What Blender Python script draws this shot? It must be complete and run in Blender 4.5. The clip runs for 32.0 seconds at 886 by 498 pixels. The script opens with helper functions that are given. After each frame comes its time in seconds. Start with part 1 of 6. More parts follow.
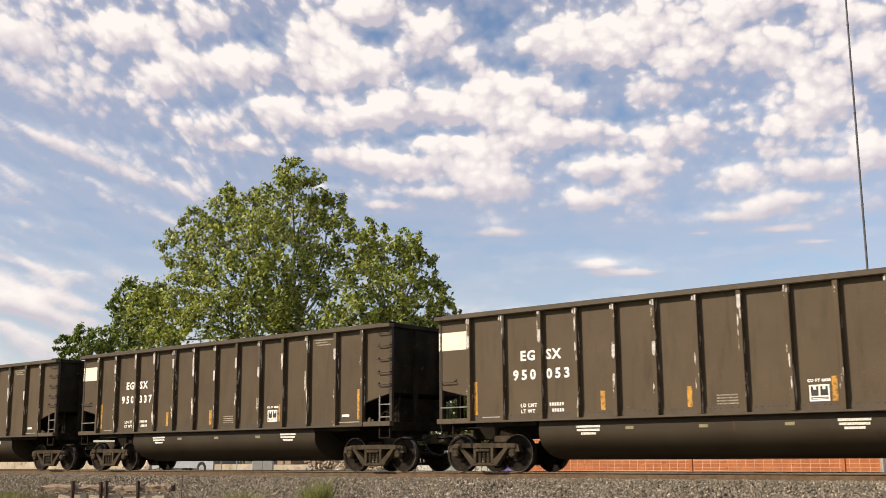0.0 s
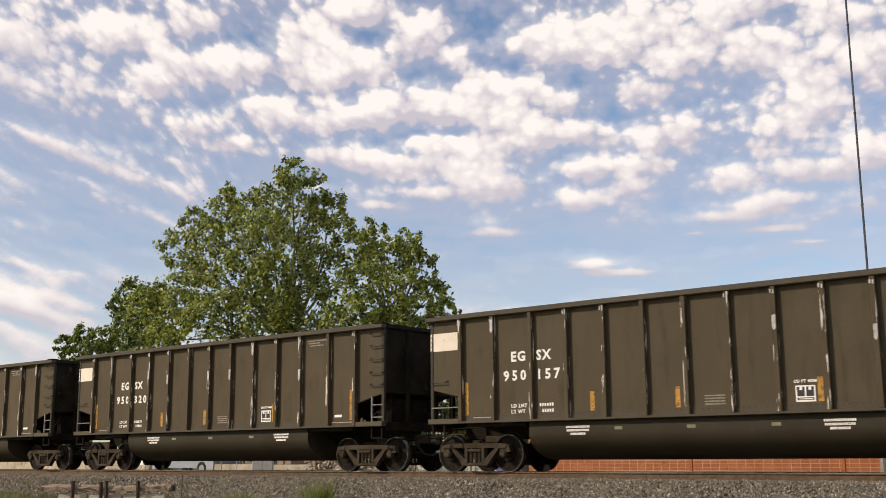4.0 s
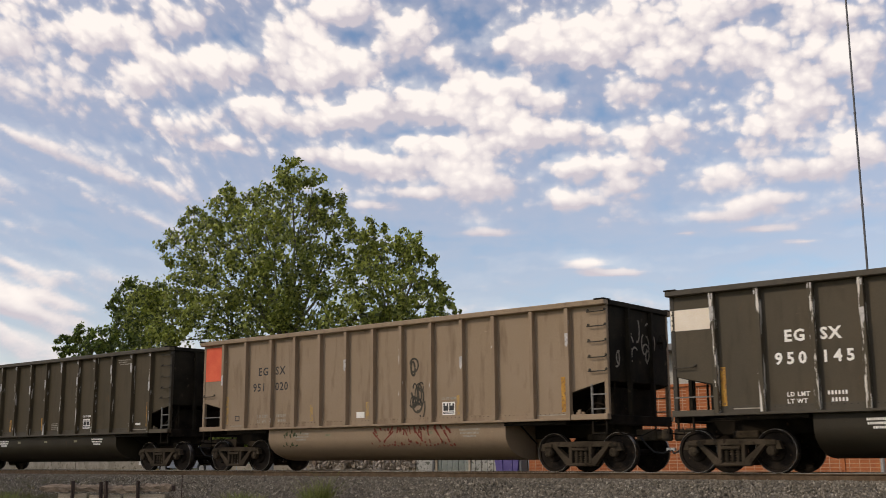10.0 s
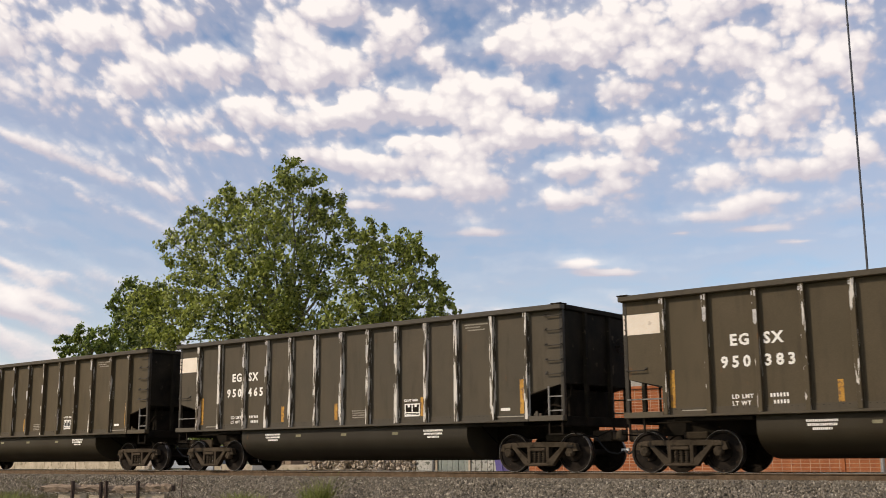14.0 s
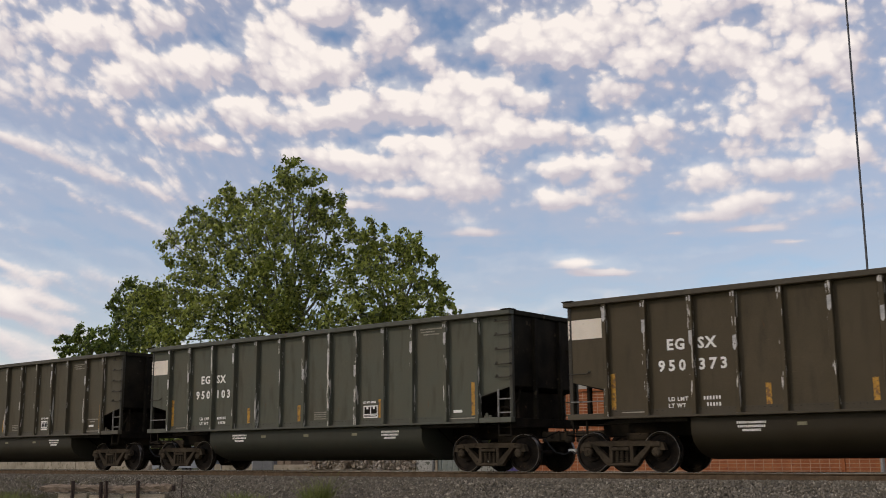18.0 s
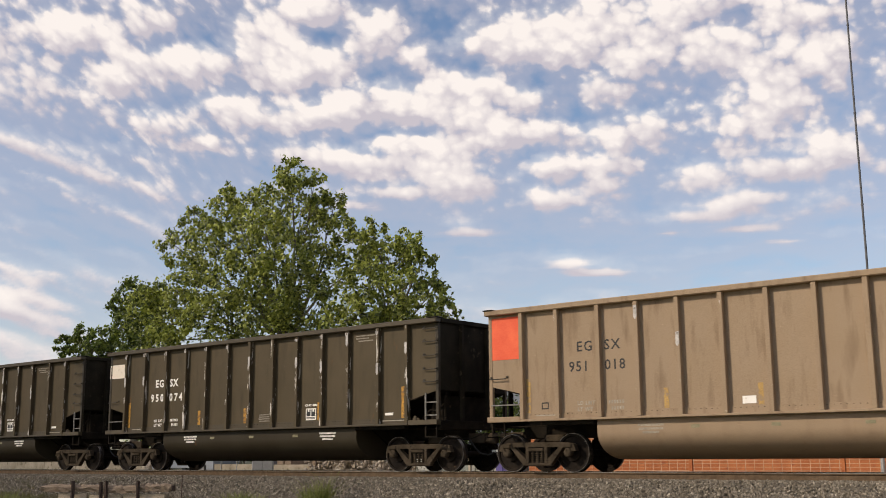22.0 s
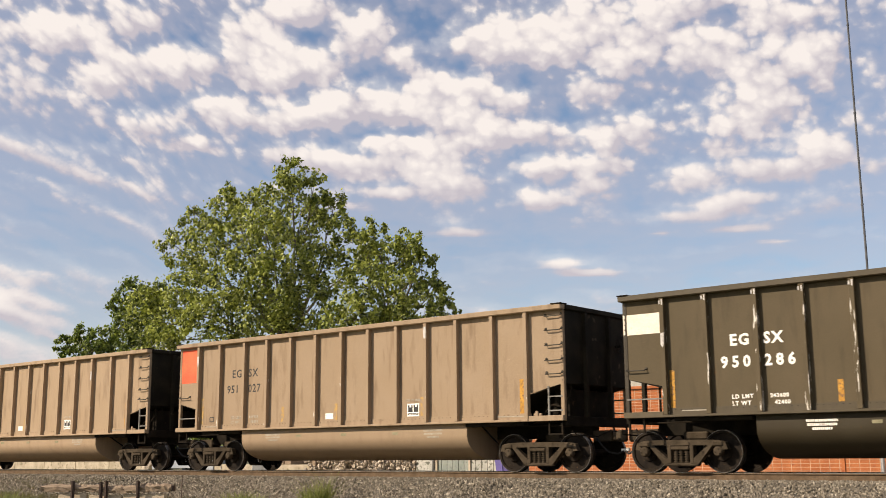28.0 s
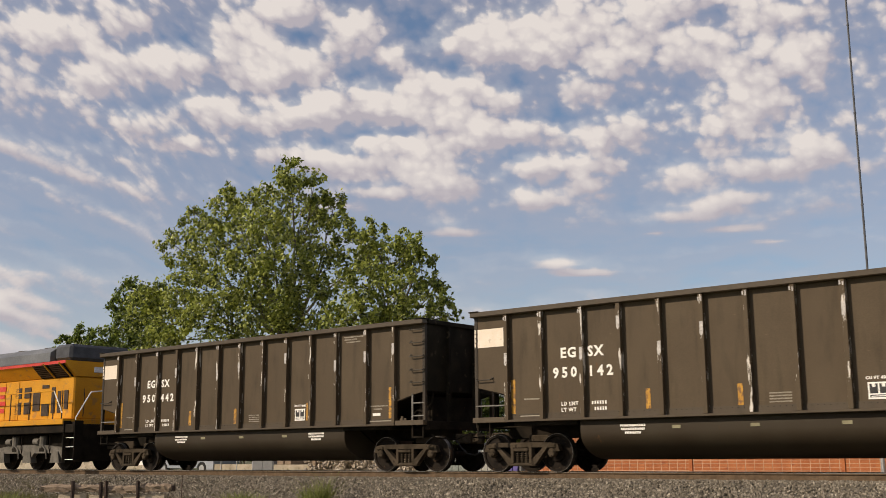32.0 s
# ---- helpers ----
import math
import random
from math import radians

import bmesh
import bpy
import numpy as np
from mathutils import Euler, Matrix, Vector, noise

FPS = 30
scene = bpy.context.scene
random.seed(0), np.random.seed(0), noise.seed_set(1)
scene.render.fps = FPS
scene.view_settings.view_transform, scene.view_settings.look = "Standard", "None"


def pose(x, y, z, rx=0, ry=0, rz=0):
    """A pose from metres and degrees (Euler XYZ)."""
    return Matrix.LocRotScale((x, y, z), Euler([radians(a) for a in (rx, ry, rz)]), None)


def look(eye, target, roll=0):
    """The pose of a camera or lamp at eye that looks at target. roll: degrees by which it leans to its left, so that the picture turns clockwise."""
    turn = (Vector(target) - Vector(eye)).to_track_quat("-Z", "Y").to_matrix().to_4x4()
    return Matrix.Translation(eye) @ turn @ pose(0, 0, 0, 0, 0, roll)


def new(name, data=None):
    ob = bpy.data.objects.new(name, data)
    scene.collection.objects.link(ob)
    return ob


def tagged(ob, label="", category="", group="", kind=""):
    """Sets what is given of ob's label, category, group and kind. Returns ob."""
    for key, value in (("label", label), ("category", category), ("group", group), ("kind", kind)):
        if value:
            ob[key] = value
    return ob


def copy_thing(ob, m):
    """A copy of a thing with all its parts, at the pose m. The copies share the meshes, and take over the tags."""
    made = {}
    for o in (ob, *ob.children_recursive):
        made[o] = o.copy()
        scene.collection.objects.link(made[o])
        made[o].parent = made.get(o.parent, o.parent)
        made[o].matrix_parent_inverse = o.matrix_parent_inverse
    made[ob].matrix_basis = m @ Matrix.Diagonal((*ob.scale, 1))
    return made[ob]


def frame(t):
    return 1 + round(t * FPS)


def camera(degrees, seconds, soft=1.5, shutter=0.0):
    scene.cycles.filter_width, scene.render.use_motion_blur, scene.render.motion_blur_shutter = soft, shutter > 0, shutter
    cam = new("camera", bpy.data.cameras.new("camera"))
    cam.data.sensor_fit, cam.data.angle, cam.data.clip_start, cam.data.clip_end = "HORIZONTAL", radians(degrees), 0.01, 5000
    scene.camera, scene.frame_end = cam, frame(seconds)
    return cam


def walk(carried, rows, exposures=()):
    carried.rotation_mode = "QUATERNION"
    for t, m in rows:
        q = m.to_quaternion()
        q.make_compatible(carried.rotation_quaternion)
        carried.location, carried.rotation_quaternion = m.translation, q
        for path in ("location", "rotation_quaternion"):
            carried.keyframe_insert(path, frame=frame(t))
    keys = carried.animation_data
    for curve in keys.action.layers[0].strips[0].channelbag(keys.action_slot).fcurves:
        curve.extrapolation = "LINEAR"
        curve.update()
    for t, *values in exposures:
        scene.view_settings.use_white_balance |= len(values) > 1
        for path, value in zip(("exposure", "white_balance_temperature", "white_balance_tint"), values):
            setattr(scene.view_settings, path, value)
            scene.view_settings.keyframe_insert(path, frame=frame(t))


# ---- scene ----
CAR = 16.18           # coupled length of one gondola
TRACK_LAST = 24       # index of the last gondola before the locomotive


def travelled(t):
    """How far the first gondola's rear coupler face lies along the track at t seconds."""
    u = (t - 16) / 16
    ease = float(np.interp(t, [18.2, 19, 20, 21, 22], [0, 0.14, -0.22, -0.06, 0]))
    slip = float(np.interp(t, [0, 3, 6, 7, 9, 11, 13, 15, 17, 18, 19, 20, 21, 22, 23, 24, 25, 28, 29, 30, 31, 32], [0.03, 0.05, 0.11, 0.16, 0.02, 0.03, -0.08, 0.03, 0.09, 0.18, 0.12, 0.075, 0.02, 0.07, 0.08, 0.1, 0.19, 0.08, -0.02, -0.12, -0.09, 0.03]))
    return ((((((0.3241 * u - 2.0272) * u - 1.352) * u + 2.6015) * u + 0.2896) * u - 4.7166) * u + 187.389) * u + 171.97 + ease + slip


# ---- camera ----
EYE = Vector((0.0, -23.217, 0.4))
YAW, TILT = radians(-39.344), radians(10.731)
AHEAD = Vector((math.sin(YAW) * math.cos(TILT), math.cos(YAW) * math.cos(TILT), math.sin(TILT)))
cam = camera(44.16, 32.0, soft=0.7, shutter=0.07)
STAND = look(EYE, EYE + AHEAD * 10, -0.415)
walk(cam, [(0.0, STAND), (32.0, STAND)],
     [(0, 1.25, 7080, 13), (6, 1.25, 7080, 13), (8, 1.2, 7080, 13), (10, 1.25, 7130, 13), (14, 1.25, 7030, 13), (18, 1.16, 7130, 13), (21, 1.14, 7080, 13), (24, 1.32, 7080, 13), (28, 1.15, 7130, 13), (30, 0.94, 7130, 13), (31, 0.83, 7130, 13), (32, 0.84, 7130, 13)])

# ---- world and sun ----
SUN_AZ, SUN_EL = radians(213), radians(33)
TO_SUN = Vector((math.sin(SUN_AZ) * math.cos(SUN_EL), math.cos(SUN_AZ) * math.cos(SUN_EL), math.sin(SUN_EL)))
world = bpy.data.worlds.new("evening_sky")
scene.world = world
world.use_nodes = True
sky = world.node_tree.nodes.new("ShaderNodeTexSky")
sky.sky_type, sky.sun_disc = "NISHITA", False
sky.sun_elevation, sky.sun_rotation = SUN_EL, SUN_AZ
sky.air_density, sky.dust_density, sky.ozone_density = 1.0, 0.6, 3.5
back = world.node_tree.nodes["Background"]
back.inputs["Strength"].default_value = 0.062
world.node_tree.links.new(sky.outputs[0], back.inputs["Color"])
sun = new("sun", bpy.data.lights.new("sun", "SUN"))
sun.data.energy, sun.data.angle, sun.data.color = 2.8, radians(0.6), (1.0, 0.915, 0.79)
sun.matrix_world = look(TO_SUN * 60, (0, 0, 0))


# ---- materials ----
def nodes_of(name):
    m = bpy.data.materials.new(name)
    m.use_nodes = True
    nt = m.node_tree
    return m, nt, nt.nodes["Principled BSDF"]


def texture(nt, kind, space="Object", scale=1.0, stretch=(1, 1, 1), shift=None, **more):
    tc = nt.nodes.new("ShaderNodeTexCoord")
    mp = nt.nodes.new("ShaderNodeMapping")
    mp.inputs["Scale"].default_value = stretch
    nt.links.new(tc.outputs[space], mp.inputs["Vector"])
    if shift:
        info = nt.nodes.new("ShaderNodeObjectInfo")
        mul = nt.nodes.new("ShaderNodeVectorMath")
        mul.operation = "SCALE"
        comb = nt.nodes.new("ShaderNodeCombineXYZ")
        for i in range(3):
            nt.links.new(info.outputs["Random"], comb.inputs[i])
        nt.links.new(comb.outputs[0], mul.inputs[0])
        mul.inputs["Scale"].default_value = shift
        nt.links.new(mul.outputs[0], mp.inputs["Location"])
    tx = nt.nodes.new(kind)
    tx.inputs["Scale"].default_value = scale
    for key, value in more.items():
        tx.inputs[key].default_value = value
    nt.links.new(mp.outputs[0], tx.inputs["Vector"])
    return tx


def ramp(nt, source, stops):
    r = nt.nodes.new("ShaderNodeValToRGB")
    while len(r.color_ramp.elements) < len(stops):
        r.color_ramp.elements.new(0.5)
    for e, (at, c) in zip(r.color_ramp.elements, stops):
        e.position, e.color = at, (c, c, c, 1) if isinstance(c, (int, float)) else (*c, 1)
    nt.links.new(source, r.inputs["Fac"])
    return r.outputs["Color"]


def blend(nt, fac, a, b, how="MIX"):
    m = nt.nodes.new("ShaderNodeMix")
    m.data_type, m.blend_type = "RGBA", how
    for sock, v in ((m.inputs[0], fac), (m.inputs[6], a), (m.inputs[7], b)):
        if isinstance(v, (int, float)):
            sock.default_value = v
        elif isinstance(v, tuple):
            sock.default_value = (*v, 1)
        else:
            nt.links.new(v, sock)
    return m.outputs[2]


def relief(nt, bsdf, source, strength, distance=0.01):
    b = nt.nodes.new("ShaderNodeBump")
    b.inputs["Strength"].default_value, b.inputs["Distance"].default_value = strength, distance
    nt.links.new(source, b.inputs["Height"])
    nt.links.new(b.outputs[0], bsdf.inputs["Normal"])


def plain(name, c1, c2, scale=3.0, rough=0.6, metal=0.0, bump=0.15, fine=40.0, c3=None, c3_at=0.62, stretch=(1, 1, 1), shift=7.0, gloss=0.3):
    """A surface of two close colours at one scale, fine grain at another, and spots of a third colour."""
    m, nt, bsdf = nodes_of(name)
    big = texture(nt, "ShaderNodeTexNoise", scale=scale, stretch=stretch, shift=shift, Detail=4.0)
    col = blend(nt, ramp(nt, big.outputs["Fac"], [(0.35, 0.0), (0.65, 1.0)]), c1, c2)
    small = texture(nt, "ShaderNodeTexNoise", scale=fine, shift=shift, Detail=3.0)
    col = blend(nt, 0.35, col, ramp(nt, small.outputs["Fac"], [(0.3, 0.25), (0.7, 0.75)]), "OVERLAY")
    if c3:
        spots = texture(nt, "ShaderNodeTexNoise", scale=scale * 2.7, stretch=stretch, shift=shift and shift + 3, Detail=6.0)
        col = blend(nt, ramp(nt, spots.outputs["Fac"], [(c3_at, 0.0), (c3_at + 0.08, 1.0)]), col, c3)
    nt.links.new(col, bsdf.inputs["Base Color"])
    bsdf.inputs["Roughness"].default_value, bsdf.inputs["Metallic"].default_value = rough, metal
    bsdf.inputs["Specular IOR Level"].default_value = gloss
    if bump:
        relief(nt, bsdf, small.outputs["Fac"], bump)
    return m


def car_paint(name, dust, wear=None, grime=(0.04, 0.029, 0.017), streaks=0.42, rust=(0.19, 0.075, 0.022), dents=0.3, rough=0.62, gloss=0.16):
    """Car paint: the object's own colour under road dust, streaks and rubbed patches down to the metal."""
    m, nt, bsdf = nodes_of(name)
    info = nt.nodes.new("ShaderNodeObjectInfo")
    col = info.outputs["Color"]
    cloud = texture(nt, "ShaderNodeTexNoise", scale=0.9, shift=11.0, Detail=5.0)
    col = blend(nt, ramp(nt, cloud.outputs["Fac"], [(0.38, 0.0), (0.7, 0.32)]), col, dust)
    streak = texture(nt, "ShaderNodeTexNoise", scale=3.0, stretch=(1.5, 2.5, 0.3), shift=5.0, Detail=5.0)
    col = blend(nt, ramp(nt, streak.outputs["Fac"], [(0.52, 0.0), (0.75, streaks)]), col, grime)
    bloom = texture(nt, "ShaderNodeTexNoise", scale=2.2, stretch=(1.6, 1.6, 0.7), shift=17.0, Detail=7.0, Roughness=0.65)
    col = blend(nt, ramp(nt, bloom.outputs["Fac"], [(0.66, 0.0), (0.8, 0.7)]), col, rust)
    scuff = texture(nt, "ShaderNodeTexNoise", scale=9.0, stretch=(0.5, 1, 3.0), shift=23.0, Detail=5.0, Roughness=0.7)
    col = blend(nt, ramp(nt, scuff.outputs["Fac"], [(0.66, 0.0), (0.74, 0.35)]), col, (dust[0] * 2.2, dust[1] * 2.2, dust[2] * 2.2))
    grain = texture(nt, "ShaderNodeTexNoise", scale=55.0, shift=2.0, Detail=2.0)
    col = blend(nt, 0.25, col, ramp(nt, grain.outputs["Fac"], [(0.3, 0.3), (0.7, 0.7)]), "OVERLAY")
    if wear:
        rub = texture(nt, "ShaderNodeTexNoise", scale=1.0, stretch=(13, 13, 1.5), shift=30.0, Detail=6.0, Roughness=0.58)
        col = blend(nt, ramp(nt, rub.outputs["Fac"], [(wear, 0.0), (wear + 0.02, 0.95)]), col, (0.72, 0.66, 0.57))
    nt.links.new(col, bsdf.inputs["Base Color"])
    bsdf.inputs["Roughness"].default_value = rough
    bsdf.inputs["Specular IOR Level"].default_value = gloss
    relief(nt, bsdf, cloud.outputs["Fac"], dents, 0.035)
    return m


M_PANEL = car_paint("car_panel_paint", (0.135, 0.1, 0.06))
M_RIB = car_paint("car_rib_paint", (0.135, 0.1, 0.06), wear=0.6)
M_STRIPPED = car_paint("stripped_rib_paint", (0.135, 0.1, 0.06), wear=0.505)
M_FLAKED = car_paint("flaked_rib_paint", (0.135, 0.1, 0.06), wear=0.55)
M_CHORD = car_paint("car_chord_paint", (0.11, 0.085, 0.055), rough=0.5, gloss=0.3)
M_TAN_PANEL = car_paint("tan_panel_paint", (0.385, 0.288, 0.2), grime=(0.17, 0.11, 0.065), streaks=0.68, rust=(0.25, 0.15, 0.075))
M_TAN_RIB = car_paint("tan_rib_paint", (0.38, 0.278, 0.19), wear=0.68, grime=(0.2, 0.13, 0.08), streaks=0.4, rust=(0.25, 0.15, 0.075))
M_TUB = car_paint("tub_paint", (0.07, 0.06, 0.04), streaks=0.25, dents=0.07)
M_TAN_TUB = car_paint("tan_tub_paint", (0.36, 0.25, 0.165), grime=(0.2, 0.13, 0.08), streaks=0.3, rust=(0.25, 0.15, 0.075), dents=0.07)
M_END_BLACK = plain("near_black_end_paint", (0.014, 0.0115, 0.008), (0.03, 0.024, 0.015), 1.5, 0.8, c3=(0.07, 0.055, 0.035), c3_at=0.64, gloss=0.1)
M_UNDER = plain("underframe_black", (0.011, 0.009, 0.006), (0.024, 0.018, 0.012), 2.5, 0.85, c3=(0.06, 0.038, 0.022), c3_at=0.66, gloss=0.1)
M_TRUCK = plain("cast_steel_rust", (0.045, 0.034, 0.022), (0.08, 0.06, 0.04), 3.0, 0.85, bump=0.3, c3=(0.028, 0.02, 0.013), c3_at=0.6, gloss=0.1)
M_WHEEL = plain("wheel_steel_dull", (0.011, 0.008, 0.006), (0.025, 0.018, 0.012), 5.0, 0.75, c3=(0.07, 0.042, 0.024), c3_at=0.64, gloss=0.12)
M_RIM = plain("wheel_rim_bright", (0.1, 0.09, 0.08), (0.24, 0.22, 0.2), 9.0, 0.35, 1.0, bump=0.05)
M_WHITE = plain("marking_white", (0.88, 0.83, 0.74), (0.94, 0.9, 0.82), 6.0, 0.6, c3=(0.55, 0.47, 0.36), c3_at=0.64)
M_CREAM = plain("marking_cream", (0.82, 0.7, 0.55), (0.89, 0.77, 0.62), 3.0, 0.6, c3=(0.66, 0.54, 0.41), c3_at=0.66)
M_BLACK = plain("marking_black", (0.03, 0.03, 0.03), (0.05, 0.045, 0.04), 6.0, 0.6)
M_YELLOW = plain("marking_yellow", (0.42, 0.2, 0.03), (0.58, 0.3, 0.045), 5.0, 0.6, c3=(0.22, 0.115, 0.045), c3_at=0.52)
M_YELLOW_FADED = plain("marking_yellow_faded", (0.42, 0.26, 0.09), (0.5, 0.31, 0.1), 4.0, 0.65, c3=(0.33, 0.23, 0.14), c3_at=0.5)
M_ORANGE = plain("marking_orange_red", (0.82, 0.11, 0.045), (0.9, 0.15, 0.06), 2.0, 0.55, c3=(0.7, 0.22, 0.12), c3_at=0.68)
M_FADED = plain("marking_faded_grey", (0.3, 0.26, 0.2), (0.42, 0.37, 0.29), 8.0, 0.7)
M_LADDER = plain("ladder_grey", (0.15, 0.14, 0.12), (0.24, 0.225, 0.2), 5.0, 0.6, c3=(0.08, 0.07, 0.055), c3_at=0.58)
M_GRAB = plain("handhold_dull", (0.045, 0.037, 0.026), (0.07, 0.058, 0.04), 5.0, 0.7)
M_PATCH = plain("worn_pale_patch", (0.42, 0.39, 0.36), (0.62, 0.58, 0.53), 7.0, 0.65, c3=(0.2, 0.17, 0.14), c3_at=0.6)
M_GALV = plain("galvanised_steel", (0.5, 0.5, 0.5), (0.62, 0.62, 0.6), 12.0, 0.4, 0.8)
M_RUBBER = plain("rubber_black", (0.02, 0.02, 0.02), (0.035, 0.033, 0.03), 8.0, 0.8)
M_RAIL = plain("rail_rust", (0.105, 0.07, 0.042), (0.16, 0.108, 0.066), 6.0, 0.8, c3=(0.07, 0.048, 0.032), gloss=0.1)
M_RAILTOP = plain("rail_head_polished", (0.4, 0.38, 0.36), (0.52, 0.5, 0.47), 14.0, 0.3, 1.0, bump=0.02)
M_TIE = plain("sleeper_wood", (0.09, 0.07, 0.055), (0.15, 0.12, 0.09), 6.0, 0.9, stretch=(6, 1, 6))
M_BALLAST = plain("ballast_bed", (0.1, 0.087, 0.068), (0.16, 0.14, 0.11), 9.0, 0.95, bump=0.9, fine=28.0, c3=(0.09, 0.075, 0.05), c3_at=0.58, shift=None)
M_DIRT = plain("dry_earth_and_grass", (0.13, 0.11, 0.075), (0.1, 0.12, 0.045), 0.7, 0.95, bump=0.6, fine=14.0, c3=(0.2, 0.17, 0.12), c3_at=0.6, shift=None)
M_CONCRETE = plain("pale_concrete", (0.36, 0.3, 0.215), (0.5, 0.425, 0.315), 2.0, 0.85, c3=(0.2, 0.17, 0.11), c3_at=0.58)
M_TIMBER = plain("old_timber", (0.2, 0.145, 0.098), (0.33, 0.248, 0.172), 5.0, 0.9, stretch=(0.6, 6, 6), bump=0.7, c3=(0.1, 0.07, 0.046), c3_at=0.62)
M_BRICK = plain("orange_brick", (0.36, 0.108, 0.038), (0.46, 0.155, 0.058), 2.2, 0.85, fine=30, c3=(0.27, 0.075, 0.035), c3_at=0.62)
M_MORTAR = plain("pale_mortar", (0.52, 0.32, 0.2), (0.6, 0.39, 0.26), 9.0, 0.9, shift=None)
M_FASCIA = plain("pale_metal_siding", (0.42, 0.39, 0.33), (0.5, 0.46, 0.4), 1.0, 0.5, shift=None)
M_ROOF = plain("dark_metal_roof", (0.13, 0.125, 0.12), (0.18, 0.172, 0.16), 1.5, 0.5, shift=None)


# ---- mesh helpers ----
def block(bm, x0, x1, y0, y1, z0, z1, bevel=0.0):
    vs = [bm.verts.new((x, y, z)) for x in (x0, x1) for y in (y0, y1) for z in (z0, z1)]
    fs = [bm.faces.new([vs[i] for i in f]) for f in
          ((0, 1, 3, 2), (4, 6, 7, 5), (0, 4, 5, 1), (2, 3, 7, 6), (0, 2, 6, 4), (1, 5, 7, 3))]
    if bevel:
        es = list({e for f in fs for e in f.edges})
        bmesh.ops.bevel(bm, geom=es, offset=bevel, segments=1, affect="EDGES")
    return bm


def extrude(bm, outline, way):
    """A solid from a flat outline (3D points) pushed along a vector."""
    way = Vector(way)
    a = [bm.verts.new(p) for p in outline]
    b = [bm.verts.new(Vector(p) + way) for p in outline]
    n = len(a)
    bm.faces.new(a)
    bm.faces.new(b[::-1])
    for i in range(n):
        bm.faces.new((a[i], b[i], b[(i + 1) % n], a[(i + 1) % n]))
    return bm


def rod(bm, p0, p1, r, seg=8, r1=None):
    p0, p1 = Vector(p0), Vector(p1)
    d = p1 - p0
    q = d.to_track_quat("Z", "Y").to_matrix()
    r1 = r if r1 is None else r1
    rings = []
    for p, rr in ((p0, r), (p1, r1)):
        rings.append([bm.verts.new(p + q @ Vector((math.cos(a) * rr, math.sin(a) * rr, 0)))
                      for a in (2 * math.pi * i / seg for i in range(seg))])
    for i in range(seg):
        j = (i + 1) % seg
        bm.faces.new((rings[0][i], rings[0][j], rings[1][j], rings[1][i]))
    bm.faces.new(rings[0][::-1])
    bm.faces.new(rings[1])
    return bm


def tube(bm, points, r, seg=6):
    for a, b in zip(points, points[1:]):
        rod(bm, a, b, r, seg)
    return bm


def lathe_y(bm, profile, seg=28, capped=True):
    """A body of revolution round the y axis from (radius, y) pairs."""
    rings = []
    for rad, y in profile:
        rings.append([bm.verts.new((math.cos(a) * rad, y, math.sin(a) * rad)) for a in (2 * math.pi * i / seg for i in range(seg))])
    for a, b in zip(rings, rings[1:]):
        for i in range(seg):
            j = (i + 1) % seg
            bm.faces.new((a[i], a[j], b[j], b[i]))
    if capped:
        bm.faces.new(rings[0])
        bm.faces.new(rings[-1][::-1])
    return bm


def mesh_of(bm, material, name, smooth=False):
    bmesh.ops.recalc_face_normals(bm, faces=bm.faces)
    me = bpy.data.meshes.new(name)
    bm.to_mesh(me)
    bm.free()
    for m in (material if isinstance(material, (list, tuple)) else (material,)):
        me.materials.append(m)
    if smooth:
        for p in me.polygons:
            p.use_smooth = True
        me.set_sharp_from_angle(angle=radians(42))
    return me


def part(name, bm, material, parent, label="", smooth=False, at=None):
    """Links a bmesh (or a ready mesh) as one mesh object under a thing or a part."""
    me = bm if isinstance(bm, bpy.types.Mesh) else mesh_of(bm, material, name, smooth)
    ob = new(name, me)
    ob.parent = parent
    if at is not None:
        ob.matrix_basis = at if isinstance(at, Matrix) else Matrix.Translation(at)
    if label:
        ob["label"] = label
    return ob


def thing(name, label, category, at=(0, 0, 0), group="", kind=""):
    ob = new(name)
    ob.empty_display_size = 0.3
    ob.matrix_basis = at if isinstance(at, Matrix) else Matrix.Translation(at)
    return tagged(ob, label, category, group, kind)


def solid(name, bm, material, label="", category="", kind="", group="", at=None, smooth=False):
    """A top-level mesh."""
    ob = part(name, bm, material, None, smooth=smooth, at=at)
    return tagged(ob, label, category, group, kind)


def bm_():
    return bmesh.new()


LETTERING = {}


def lettering(text, height, material, bold=0.0, wide=1.0):
    """A flat mesh of words that stands in the xz plane, its base at z = 0, starting at x = 0, facing -y."""
    key = (text, height, material.name)
    if key not in LETTERING:
        cu = bpy.data.curves.new("lettering", "FONT")
        cu.body, cu.size, cu.offset, cu.extrude, cu.resolution_u = text, height * 1.38, bold, 0.002, 2
        cu.space_character = 1.2 * wide
        ob = new("lettering", cu)
        me = bpy.data.meshes.new_from_object(ob.evaluated_get(bpy.context.evaluated_depsgraph_get()))
        bpy.data.objects.remove(ob)
        bpy.data.curves.remove(cu)
        me.transform(Matrix.Rotation(radians(90), 4, "X"))
        me.materials.clear()
        me.materials.append(material)
        LETTERING[key] = me
    return LETTERING[key]
# ---- cloud layer ----
CLOUD_H = 600.0
DRIFT = Vector((-math.cos(YAW), math.sin(YAW), 0)) * (0.17 * CLOUD_H / 32.0)


